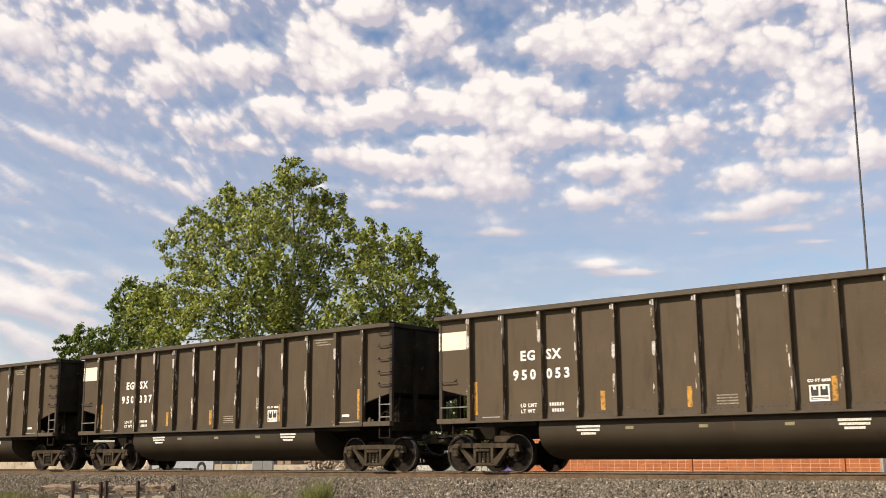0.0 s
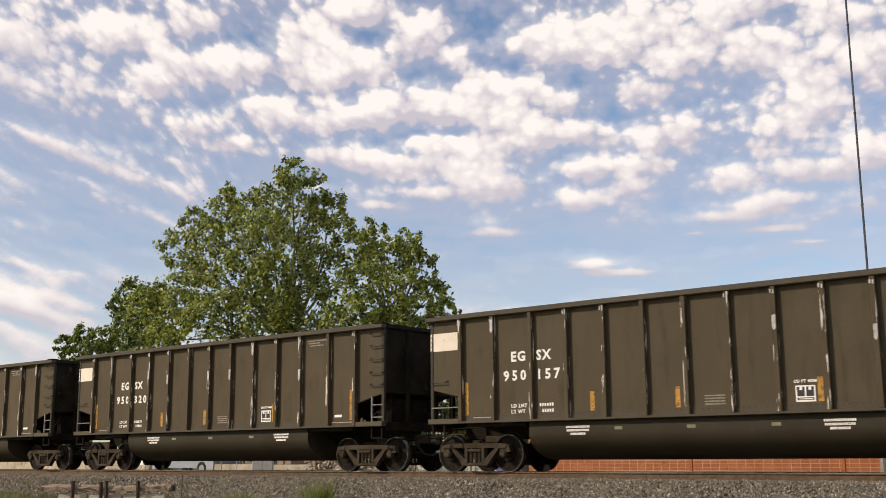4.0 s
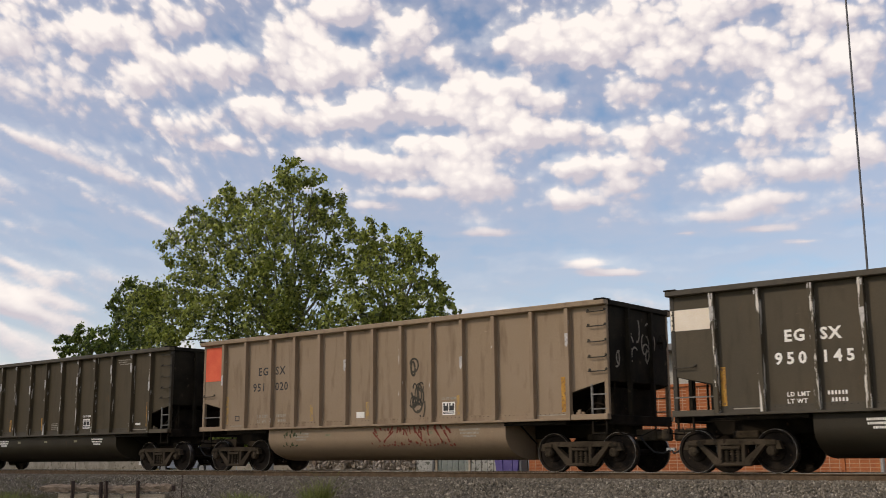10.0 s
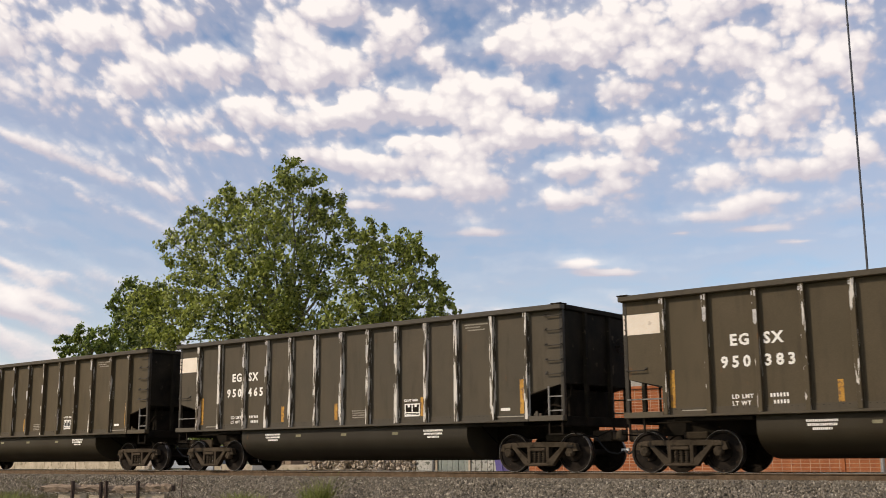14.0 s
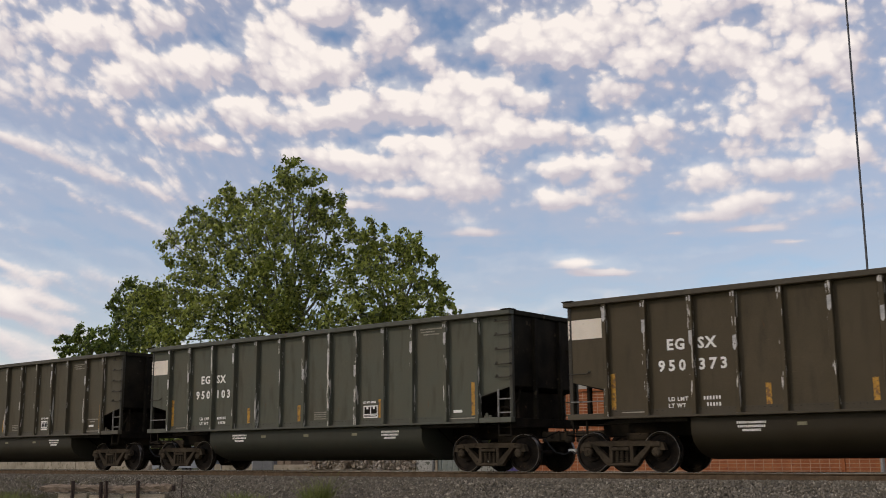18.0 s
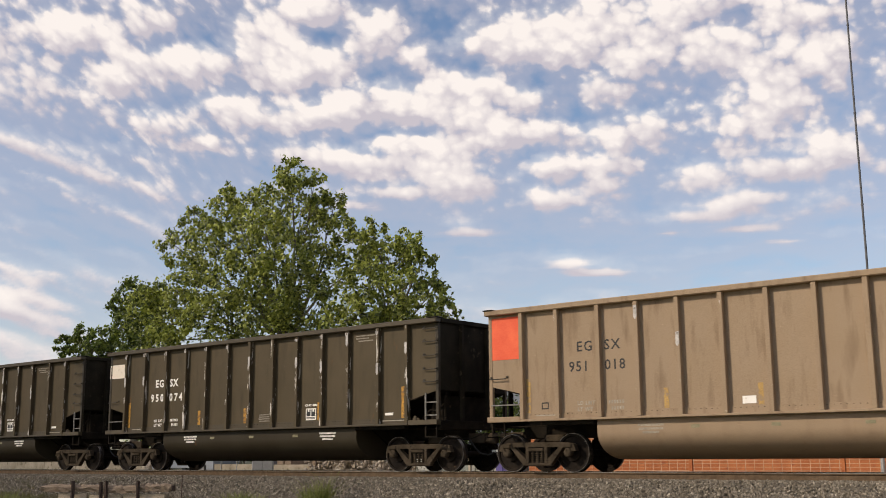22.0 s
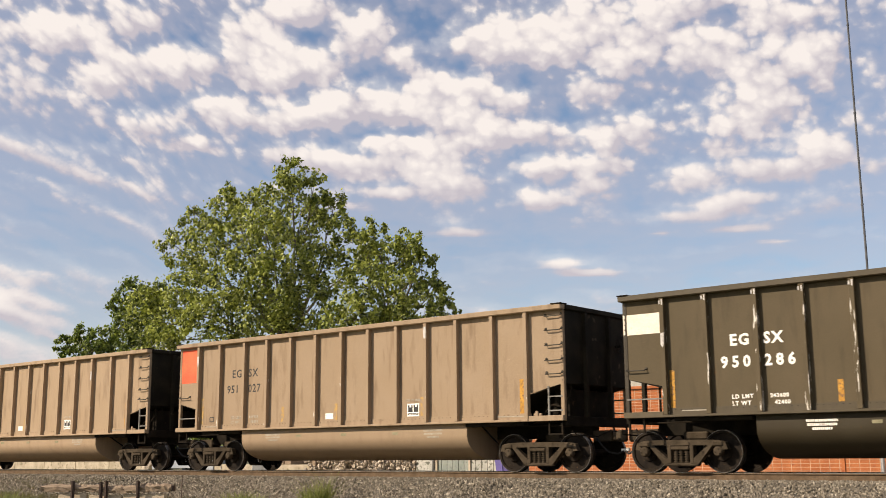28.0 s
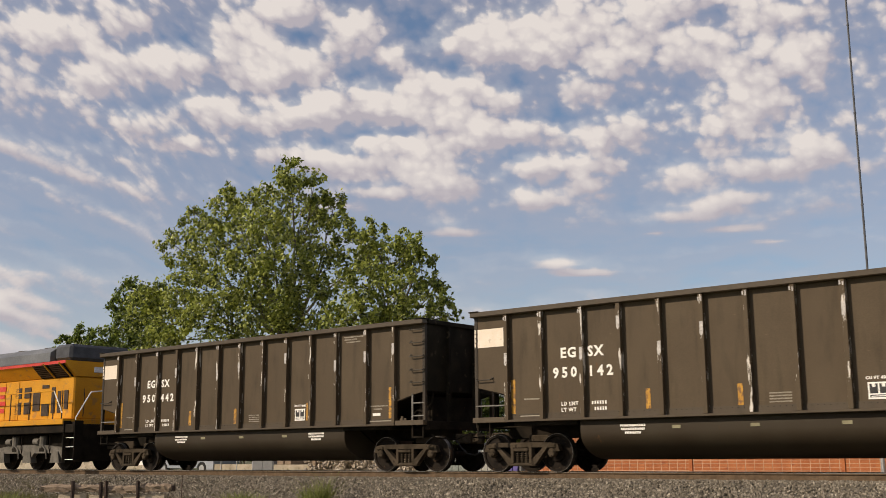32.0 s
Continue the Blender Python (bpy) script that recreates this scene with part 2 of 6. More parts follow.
def fractal(u, v, seed, octaves=5, ridged=False):
    """Smooth value noise on arrays, several octaves."""
    out, amp, tot = np.zeros_like(u), 1.0, 0.0
    for o in range(octaves):
        rng = np.random.RandomState(seed + o)
        table = rng.rand(256, 256)
        a, b = u * 2 ** o + 17.3 * o, v * 2 ** o + 9.1 * o
        i, j = np.floor(a).astype(int), np.floor(b).astype(int)
        fa, fb = a - i, b - j
        fa, fb = fa * fa * (3 - 2 * fa), fb * fb * (3 - 2 * fb)
        at = lambda p, q: table[p % 256, q % 256]
        val = (at(i, j) * (1 - fa) + at(i + 1, j) * fa) * (1 - fb) + (at(i, j + 1) * (1 - fa) + at(i + 1, j + 1) * fa) * fb
        out += amp * (np.abs(2 * val - 1) if ridged else val)
        tot += amp
        amp *= 0.55
    return out / tot


# puffs, streaks and gaps of the layer: compass angle from the view's middle, height over the horizon, half width, half height, weight
UPPER_PUFFS = [
    (-22.1, 20.4, 1.63, 0.69, 0.8), (-17.3, 21.2, 1.38, 0.93, 1.3), (-15.1, 21.1, 1.12, 0.72, 0.8), (-13.2, 22.3, 1.65, 0.61, 1), (-7.2, 21.5, 1.48, 1.19, 1.1), (-5.4, 20.7, 1.55, 0.97, 1),
    (-3.7, 20.1, 1.40, 0.80, 0.9), (-4.1, 23.0, 1.57, 0.73, 1.3), (-11.2, 20.1, 1.39, 0.85, 1.2), (-13.7, 20.0, 1.06, 0.73, 0.9), (-14.9, 19.0, 1.17, 0.56, 0.8), (-9.1, 20.4, 1.22, 0.68, 0.9),
    (-6.6, 19.7, 1.11, 0.57, 1), (-0.6, 21.7, 1.44, 1.03, 1.5), (1.2, 20.5, 1.31, 0.69, 1), (2.6, 19.8, 0.99, 0.58, 0.9), (5.8, 21.1, 1.79, 0.74, 1.2), (8.8, 21.4, 2.28, 0.96, 1.4)]
RIGHT_PUFFS = [
    (11.6, 22.0, 2.09, 1.11, 1.2), (9.5, 20.5, 2.11, 0.51, 1), (11.5, 18.5, 1.24, 0.68, 1.1), (13.1, 19.9, 1.24, 0.84, 0.8), (14.8, 21.2, 1.74, 1.05, 0.9), (17.5, 20.0, 1.69, 0.93, 0.9),
    (20.2, 18.8, 1.57, 1.03, 0.9), (22.8, 19.1, 1.31, 1.06, 0.9), (19.8, 17.1, 1.76, 0.77, 0.9), (22.1, 14.9, 1.30, 0.76, 0.9), (17.7, 15.8, 1.66, 0.89, 0.6), (19.6, 13.9, 2.14, 0.50, 0.8),
    (15.6, 13.9, 2.24, 0.63, 0.6), (13.1, 16.3, 1.16, 0.68, 0.7), (11.4, 16.4, 1.00, 0.80, 1.3), (17.1, 22.3, 2.27, 0.54, 0.8), (21.2, 21.2, 1.62, 0.80, 0.8), (17.2, 12.6, 2.46, 0.45, 0.5)]
MIDDLE_PUFFS = [
    (-0.7, 18.6, 1.80, 0.70, 1.2), (-2.9, 18.1, 1.73, 0.64, 1), (0.8, 17.8, 1.48, 0.58, 1), (-4.9, 17.8, 1.69, 0.47, 1), (2.1, 19.0, 1.11, 0.81, 1), (4.5, 18.8, 1.29, 0.64, 1.1),
    (6.5, 18.2, 1.22, 0.52, 0.9), (3.3, 17.4, 1.29, 0.99, 1.1), (5.4, 16.7, 1.34, 0.93, 1.2), (8.2, 16.5, 1.56, 0.58, 0.9), (-9.3, 18.0, 1.51, 0.58, 0.8), (-6.8, 17.5, 1.68, 0.46, 0.9),
    (-12.6, 17.0, 1.48, 0.51, 0.8), (-10.7, 16.2, 1.64, 0.46, 0.8), (-5.8, 15.9, 1.52, 0.44, 0.9), (-3.5, 15.5, 1.35, 0.59, 1), (-1.1, 15.1, 1.84, 0.59, 0.9), (2.0, 15.9, 1.41, 0.65, 1.1)]
LOWER_PUFFS = [
    (-0.2, 16.2, 1.54, 0.47, 0.9), (2.3, 14.6, 1.46, 0.77, 1.1), (3.7, 13.9, 0.97, 0.53, 0.8), (8.3, 14.8, 1.55, 0.47, 1.2), (10.1, 14.6, 0.89, 0.46, 1), (11.6, 14.8, 1.34, 0.43, 1),
    (10.6, 13.7, 1.17, 0.41, 0.8), (7.6, 13.2, 1.31, 0.47, 0.9), (2.6, 13.3, 1.21, 0.30, 0.7), (0.1, 13.8, 1.83, 0.27, 0.6), (3.1, 11.6, 1.51, 0.24, 0.9), (8.0, 9.8, 1.00, 0.29, 0.9),
    (9.3, 9.3, 1.60, 0.18, 0.8), (13.5, 11.1, 0.74, 0.14, 0.5), (15.5, 12.0, 1.68, 0.26, 0.7), (17.4, 11.2, 1.64, 0.23, 0.7), (18.9, 10.4, 1.21, 0.17, 0.5), (-2.7, 13.0, 1.82, 0.21, 0.5)]
LEFT_STREAKS = [
    (-21.6, 15.9, 1.62, 0.27, 1), (-19.7, 15.4, 1.51, 0.33, 0.9), (-17.7, 14.9, 1.69, 0.25, 0.7), (-21.7, 13.0, 1.28, 0.72, 0.9), (-14.7, 13.9, 1.73, 0.34, 0.9), (-16.9, 13.0, 1.97, 0.23, 0.7),
    (-13.0, 13.5, 1.46, 0.23, 0.7), (-20.8, 11.3, 2.01, 0.17, 0.8), (-18.8, 13.8, 1.66, 0.20, 0.6), (-20.2, 9.2, 2.29, 0.31, 0.9), (-21.8, 10.5, 1.05, 0.14, 0.7), (-20.6, 7.8, 3.21, 0.61, 0.9),
    (-19.2, 6.6, 3.52, 0.56, 0.9), (-18.3, 9.0, 1.37, 0.14, 0.6), (-15.6, 12.3, 1.70, 0.20, 0.6), (-20.1, 14.2, 1.64, 0.17, 0.5), (-20.1, 18.4, 2.22, 0.55, 0.6), (-17.6, 18.1, 2.00, 0.45, 0.6)]
GAPS = [
    (-10.0, 21.5, 1.40, 1.01, 1.2), (-3.7, 21.7, 1.25, 0.57, 1), (-0.1, 19.8, 1.80, 0.64, 1.2), (2.8, 22.4, 1.50, 1.02, 1.3), (4.1, 20.4, 1.24, 0.40, 1), (7.4, 19.1, 1.22, 0.40, 0.9),
    (9.5, 17.4, 1.08, 0.75, 1.1), (-12.9, 21.2, 0.78, 0.45, 0.8), (-0.2, 16.9, 1.42, 0.23, 0.7), (6.8, 15.6, 1.03, 0.41, 0.9), (-10.6, 18.6, 1.51, 0.26, 0.7), (-13.5, 18.1, 1.77, 0.26, 0.6),
    (-16.1, 16.2, 1.72, 0.34, 0.7), (-2.3, 16.8, 2.15, 0.21, 0.6), (12.6, 17.7, 1.17, 0.46, 0.6), (15.0, 18.0, 1.44, 0.45, 0.5), (-6.6, 14.6, 1.82, 0.35, 0.8), (5.6, 14.8, 0.91, 0.41, 0.7),
    (15.7, 15.1, 1.69, 0.26, 0.5)]
CLEAR_SKY = [
    (11.1, 11.1, 6.79, 0.99, 1), (2.4, 10.5, 4.79, 1.18, 1), (18.1, 9.6, 4.75, 0.68, 0.8), (-2.4, 12.0, 1.82, 0.74, 0.6), (-17.5, 10.7, 3.36, 0.40, 0.9), (-16.1, 9.7, 2.82, 0.34, 0.6),
    (-18.6, 16.7, 1.68, 0.28, 0.5), (-19.2, 12.2, 2.47, 0.22, 0.7), (13.8, 8.6, 8.13, 0.57, 0.6)]
# how much of the sun the high cloud that passes before it holds back, by the time at which each stretch crosses
VEIL = [(-8, 0.2), (0, 0.18), (1.0, 0.28), (2.0, 0.35), (3.0, 0.36), (4.5, 0.6), (5.5, 0.93), (7, 0.98), (9.2, 0.97), (10.3, 0.91), (11.5, 0.5), (12.3, 0.36), (13, 0.36), (14, 0.58), (14.5, 0.78), (16, 0.88), (17, 0.9), (18.5, 0.88), (20, 0.95), (21, 0.91), (22, 0.63), (23, 0.36), (25.5, 0.2), (27, 0.0), (28, 0.06), (28.7, 0.14), (29.5, 0.3), (30.5, 0.38), (32, 0.28), (40, 0.0)]
HIGH_H, HIGH_SPEED = 2600.0, 26.0


def cloud_layer():
    """A broken layer of cloud: puffs up high, drawn-out streaks lower down, thin veils between."""
    half = radians(28)
    az = np.concatenate([np.arange(-half, half, radians(0.12)), np.arange(half, 2 * math.pi - half, radians(1.0))])
    rise = np.concatenate([np.arange(1.6, 27, 0.11), np.arange(27, 89, 2.0)])
    te, k = np.tan(np.radians(rise)), 0.8 * CLOUD_H / 4900.0 ** 2
    rad = (-te + np.sqrt(te * te + 4 * k * CLOUD_H)) / (2 * k)
    A, R = np.meshgrid(az, rad, indexing="ij")
    X, Y = EYE.x + R * np.sin(A + YAW), EYE.y + R * np.cos(A + YAW)
    Z = CLOUD_H * (1 - 0.8 * (R / 4900.0) ** 2)
    el = np.degrees(np.arctan2(Z, R))
    deg = np.degrees((A + math.pi) % (2 * math.pi) - math.pi)
    # far off and to one side the layer is drawn out into leaning bars
    lean = 0.34 * np.clip((-deg + 2) / 16, 0, 1)
    el2 = el + lean * (deg + 2)
    puffy = np.clip((el - 11) / 5, 0, 1) * np.clip((deg + 22 + 1.2 * np.clip(el - 16, 0, 6)) / 8, 0, 1)
    # ragged outlines: the place of each puff is bent at three sizes
    bend_a = fractal(deg / 2.6, el / 1.7, 51, 4) - 0.5
    bend_b = fractal(deg / 2.6, el / 1.7, 71, 4) - 0.5
    u, v = deg + 1.5 * bend_a, el + (0.45 + 0.55 * puffy) * bend_b
    ragged = np.clip(2.6 * fractal(deg / 1.5, el2 / 0.7, 33, 5) - 0.45, 0.1, 1.5)
    v_left = v + 0.7 * (fractal(deg / 1.8, el / 1.2, 37, 5) - 0.5) + 0.3 * (deg + 19.0) + 0.5 * bend_a
    dens = np.zeros_like(deg)
    for group in (UPPER_PUFFS, RIGHT_PUFFS, MIDDLE_PUFFS, LOWER_PUFFS):
        for a, e, wa, we, wt in group:
            dens += wt * np.exp(-(((u - a) / (0.95 * wa)) ** 2 + ((v - e) / we) ** 2) ** 1.2)
    for a, e, wa, we, wt in LEFT_STREAKS:
        dens += 0.34 * wt * ragged * np.exp(-((u - a) / (1.1 * wa)) ** 2 - ((v_left - e - 0.3 * (a + 19.0)) / (1.35 * we)) ** 2)
    dens = 1.12 * (1 - np.exp(-1.25 * dens))
    for group, much in ((GAPS, 0.62), (CLEAR_SKY, 0.24)):
        for a, e, wa, we, wt in group:
            dens -= much * wt * np.exp(-((u - a) / wa) ** 2 - ((v - e) / we) ** 2)
    big = fractal(deg / 7 + bend_a, el2 / 3.6, 3, 4) - 0.5
    curl = fractal(u / 1.25, v / 0.9, 21, 4, True) - 0.42
    bars_ = fractal(u / 3.2, (el2 + 0.8 * bend_b) / 0.62, 27, 6) - 0.5
    dens += 0.4 * big - 0.55 * curl * puffy + bars_ * (1.15 - 0.8 * puffy) + 0.13 + 0.07 * np.clip((1 - deg) / 8, 0, 1) * np.clip((el - 12) / 4, 0, 1)
    # milky veils low on one side and high on the other
    dens += 0.3 * np.clip((-deg - 8) / 12, 0, 1) * np.clip((10.5 - el) / 5, 0, 1) + 0.14 * np.clip((-deg - 9) / 6, 0, 1) * np.clip((el - 15) / 4, 0, 1) + 0.08 * np.clip((deg - 9) / 6, 0, 1) * np.clip((el - 11.5) / 4, 0, 1)
    # the sky behind, out of view, is cleared to weaken the fill light
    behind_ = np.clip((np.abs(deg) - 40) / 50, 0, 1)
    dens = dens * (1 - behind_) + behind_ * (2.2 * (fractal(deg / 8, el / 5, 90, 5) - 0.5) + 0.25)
    # a hole added round the unseen sun, so this layer doesn't dim it
    h0 = TO_SUN * (CLOUD_H / TO_SUN.z)
    near = np.exp(-((X - h0.x) ** 2 + (Y - h0.y) ** 2) / 420 ** 2)
    dens = dens - 1.6 * near
    # painted shading: how far each spot bulges towards the sun's side
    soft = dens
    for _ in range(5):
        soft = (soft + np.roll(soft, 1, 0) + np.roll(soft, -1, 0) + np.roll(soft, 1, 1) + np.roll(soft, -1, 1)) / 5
    sun_shading = np.roll(soft, (-2, 4), (0, 1)) - np.roll(soft, (2, -4), (0, 1))
    sun_shading[:, :8], sun_shading[:, -40:] = 0, 0
    n, m = A.shape
    verts = np.stack([X, Y, Z], -1).reshape(-1, 3)
    idx = np.arange(n * m).reshape(n, m)
    nxt = np.roll(idx, -1, 0)
    faces = np.stack([idx[:, :-1], nxt[:, :-1], nxt[:, 1:], idx[:, 1:]], -1).reshape(-1, 4)
    me = bpy.data.meshes.new("clouds")
    me.vertices.add(len(verts))
    me.vertices.foreach_set("co", verts.ravel())
    me.loops.add(faces.size)
    me.loops.foreach_set("vertex_index", faces.ravel())
    me.polygons.add(len(faces))
    me.polygons.foreach_set("loop_start", np.arange(len(faces)) * 4)
    me.update(calc_edges=True)
    at = me.attributes.new("sky_place", "FLOAT_VECTOR", "POINT")
    at.data.foreach_set("vector", np.stack([deg, el2 * 1.25, 0 * deg], -1).astype(np.float32).ravel())
    for name, values in (("cloudiness", dens), ("sun_hole", near), ("puffy", puffy), ("sun_shading", sun_shading)):
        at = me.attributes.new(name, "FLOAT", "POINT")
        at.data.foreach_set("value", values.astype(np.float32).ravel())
    m_ = bpy.data.materials.new("cloud")
    m_.use_nodes = True
    nt = m_.node_tree
    nt.nodes.clear()

    def attr(name, socket="Fac"):
        a = nt.nodes.new("ShaderNodeAttribute")
        a.attribute_name = name
        return a.outputs[socket]

    def calc(op, a, b, c=None):
        k_ = nt.nodes.new("ShaderNodeMath")
        k_.operation = op
        for s, v_ in zip(k_.inputs, (a, b, c)):
            if isinstance(v_, (int, float)):
                s.default_value = v_
            elif v_ is not None:
                nt.links.new(v_, s)
        return k_.outputs[0]

    def step(value, lo, hi, smooth=True):
        r = nt.nodes.new("ShaderNodeMapRange")
        r.interpolation_type = "SMOOTHSTEP" if smooth else "LINEAR"
        r.inputs["From Min"].default_value, r.inputs["From Max"].default_value = lo, hi
        nt.links.new(value, r.inputs["Value"])
        return r.outputs[0]

    wisp = nt.nodes.new("ShaderNodeTexNoise")
    wisp.noise_dimensions = "2D"
    wisp.inputs["Scale"].default_value, wisp.inputs["Detail"].default_value, wisp.inputs["Roughness"].default_value = 1.5, 4.0, 0.52
    nt.links.new(attr("sky_place", "Vector"), wisp.inputs["Vector"])
    def heads(size):
        """Rounded cells of cloud, some degrees across."""
        warp_ = nt.nodes.new("ShaderNodeVectorMath")
        warp_.operation = "MULTIPLY_ADD"
        warp_.inputs[1].default_value = (0.55, 0.55, 0)
        nt.links.new(wisp.outputs["Color"], warp_.inputs[0])
        nt.links.new(attr("sky_place", "Vector"), warp_.inputs[2])
        tx = nt.nodes.new("ShaderNodeTexVoronoi")
        tx.feature, tx.voronoi_dimensions = "SMOOTH_F1", "2D"
        tx.inputs["Scale"].default_value, tx.inputs["Smoothness"].default_value = size, 0.45
        nt.links.new(warp_.outputs[0], tx.inputs["Vector"])
        return calc("SUBTRACT", 0.4, tx.outputs["Distance"])

    round_ = calc("MULTIPLY_ADD", heads(0.7), 0.75, calc("MULTIPLY_ADD", heads(1.45), 0.6, calc("MULTIPLY", heads(2.9), 0.1)))
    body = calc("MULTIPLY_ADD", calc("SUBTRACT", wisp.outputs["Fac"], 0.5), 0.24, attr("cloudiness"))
    body = calc("MULTIPLY_ADD", round_, calc("MULTIPLY_ADD", attr("puffy"), 0.9, 0.1), body)
    # a thin veil nearly everywhere, then the bodies of the puffs
    cover = calc("MULTIPLY_ADD", step(body, 0.16, 0.7), 0.56, calc("MULTIPLY", step(body, -0.9, 0.25), 0.38))
    alpha = calc("MULTIPLY", cover, calc("SUBTRACT", 1.0, attr("sun_hole")))
    # lit and shaded sides of the puffs are painted into the glow's colour
    bright = step(calc("MULTIPLY_ADD", attr("sun_shading"), 1.1, calc("MULTIPLY_ADD", round_, calc("MULTIPLY", attr("puffy"), 0.7), body)), 0.1, 1.35, False)
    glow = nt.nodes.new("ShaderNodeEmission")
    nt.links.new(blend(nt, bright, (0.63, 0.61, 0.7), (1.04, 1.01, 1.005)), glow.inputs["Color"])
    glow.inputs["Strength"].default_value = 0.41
    clear = nt.nodes.new("ShaderNodeBsdfTransparent")
    mix = nt.nodes.new("ShaderNodeMixShader")
    nt.links.new(alpha, mix.inputs[0])
    nt.links.new(clear.outputs[0], mix.inputs[1])
    nt.links.new(glow.outputs[0], mix.inputs[2])
    out = nt.nodes.new("ShaderNodeOutputMaterial")
    nt.links.new(mix.outputs[0], out.inputs["Surface"])
    m_.cycles.emission_sampling = "NONE"
    me.materials.append(m_)
    return tagged(new("clouds", me), "broken layer of white puffy clouds over a blue sky", "cloud", kind="structure")


def high_cloud():
    """A thin high cloud, far behind, that passes between the place and the sun."""
    d = DRIFT.normalized()
    side = Vector((-d.y, d.x, 0))
    mid = Vector((-20, 0, 0)) + TO_SUN * (HIGH_H / TO_SUN.z)
    along = np.arange(-10 * HIGH_SPEED, 42 * HIGH_SPEED, 8.0)
    across = np.arange(-700, 701, 50.0)
    verts, hold = [], []
    for a in along:
        for c in across:
            p = mid - d * a + side * c
            verts.append((p.x, p.y, HIGH_H))
            hold.append(float(np.interp(a / HIGH_SPEED, [v[0] for v in VEIL], [v[1] for v in VEIL])) * max(0.0, min(1.0, (700 - abs(c)) / 250)))
    n = len(across)
    faces = [(i * n + j, (i + 1) * n + j, (i + 1) * n + j + 1, i * n + j + 1) for i in range(len(along) - 1) for j in range(n - 1)]
    me = bpy.data.meshes.new("high_cloud")
    me.from_pydata(verts, [], faces)
    at = me.attributes.new("hold", "FLOAT", "POINT")
    at.data.foreach_set("value", hold)
    m_ = bpy.data.materials.new("high_cloud")
    m_.use_nodes = True
    nt = m_.node_tree
    nt.nodes.clear()
    a_ = nt.nodes.new("ShaderNodeAttribute")
    a_.attribute_name = "hold"
    glow = nt.nodes.new("ShaderNodeEmission")
    glow.inputs["Color"].default_value, glow.inputs["Strength"].default_value = (0.8, 0.82, 0.85, 1), 0.3
    clear = nt.nodes.new("ShaderNodeBsdfTransparent")
    mix = nt.nodes.new("ShaderNodeMixShader")
    nt.links.new(a_.outputs["Fac"], mix.inputs[0])
    nt.links.new(clear.outputs[0], mix.inputs[1])
    nt.links.new(glow.outputs[0], mix.inputs[2])
    out = nt.nodes.new("ShaderNodeOutputMaterial")
    nt.links.new(mix.outputs[0], out.inputs["Surface"])
    m_.cycles.emission_sampling = "NONE"
    me.materials.append(m_)
    return tagged(new("high_cloud", me), "thin high cloud drifting across the sun", "cloud", kind="structure")


clouds = cloud_layer()
sun_cloud = high_cloud()
# ---- ground and track ----
def sheet(name, rows, xs, material, label="", kind="structure", rough=0.0):
    """A ground sheet: a cross-section of (y, z) carried along x."""
    verts = [(x, y, z + (random.uniform(-rough, rough) if abs(x) < 90 and abs(y) < 30 else 0)) for x in xs for y, z in rows]
    n = len(rows)
    faces = [(i * n + j, (i + 1) * n + j, (i + 1) * n + j + 1, i * n + j + 1) for i in range(len(xs) - 1) for j in range(n - 1)]
    me = bpy.data.meshes.new(name)
    me.from_pydata(verts, [], faces)
    me.materials.append(material)
    return tagged(new(name, me), label, kind=kind)


XS = [-4000, -1500, -500, -200] + [x * 1.0 for x in range(-120, 61)] + [150, 400, 1500, 4000]
sheet("ground", [(-4000, -1.0), (-400, -1.0), (-60, -0.95), (-30, -0.9), (-20, -0.9), (-12, -0.88), (-8, -0.88), (-6, -0.87), (-5, -0.87), (-4, -0.86), (-3.0, -0.88), (3.0, -0.7), (4.0, -0.6), (6, -0.55), (10, -0.52), (20, -0.5), (60, -0.5), (400, -0.5), (4000, -0.5)],
      XS, M_DIRT, "dry earth with patchy grass beside the railway", rough=0.03)
sheet("ballast", [(-3.5, -0.93), (-3.2, -0.82), (-2.8, -0.62), (-2.4, -0.42), (-2.05, -0.26), (-1.85, -0.2), (-1.5, -0.185), (-1.0, -0.185), (-0.5, -0.19), (0, -0.19), (0.5, -0.19), (1.0, -0.185), (1.85, -0.2), (2.4, -0.4), (3.2, -0.75), (3.6, -0.8)],
      [x * 0.35 for x in range(-340, 140)], M_BALLAST, "grey crushed stone ballast under the track", rough=0.022)


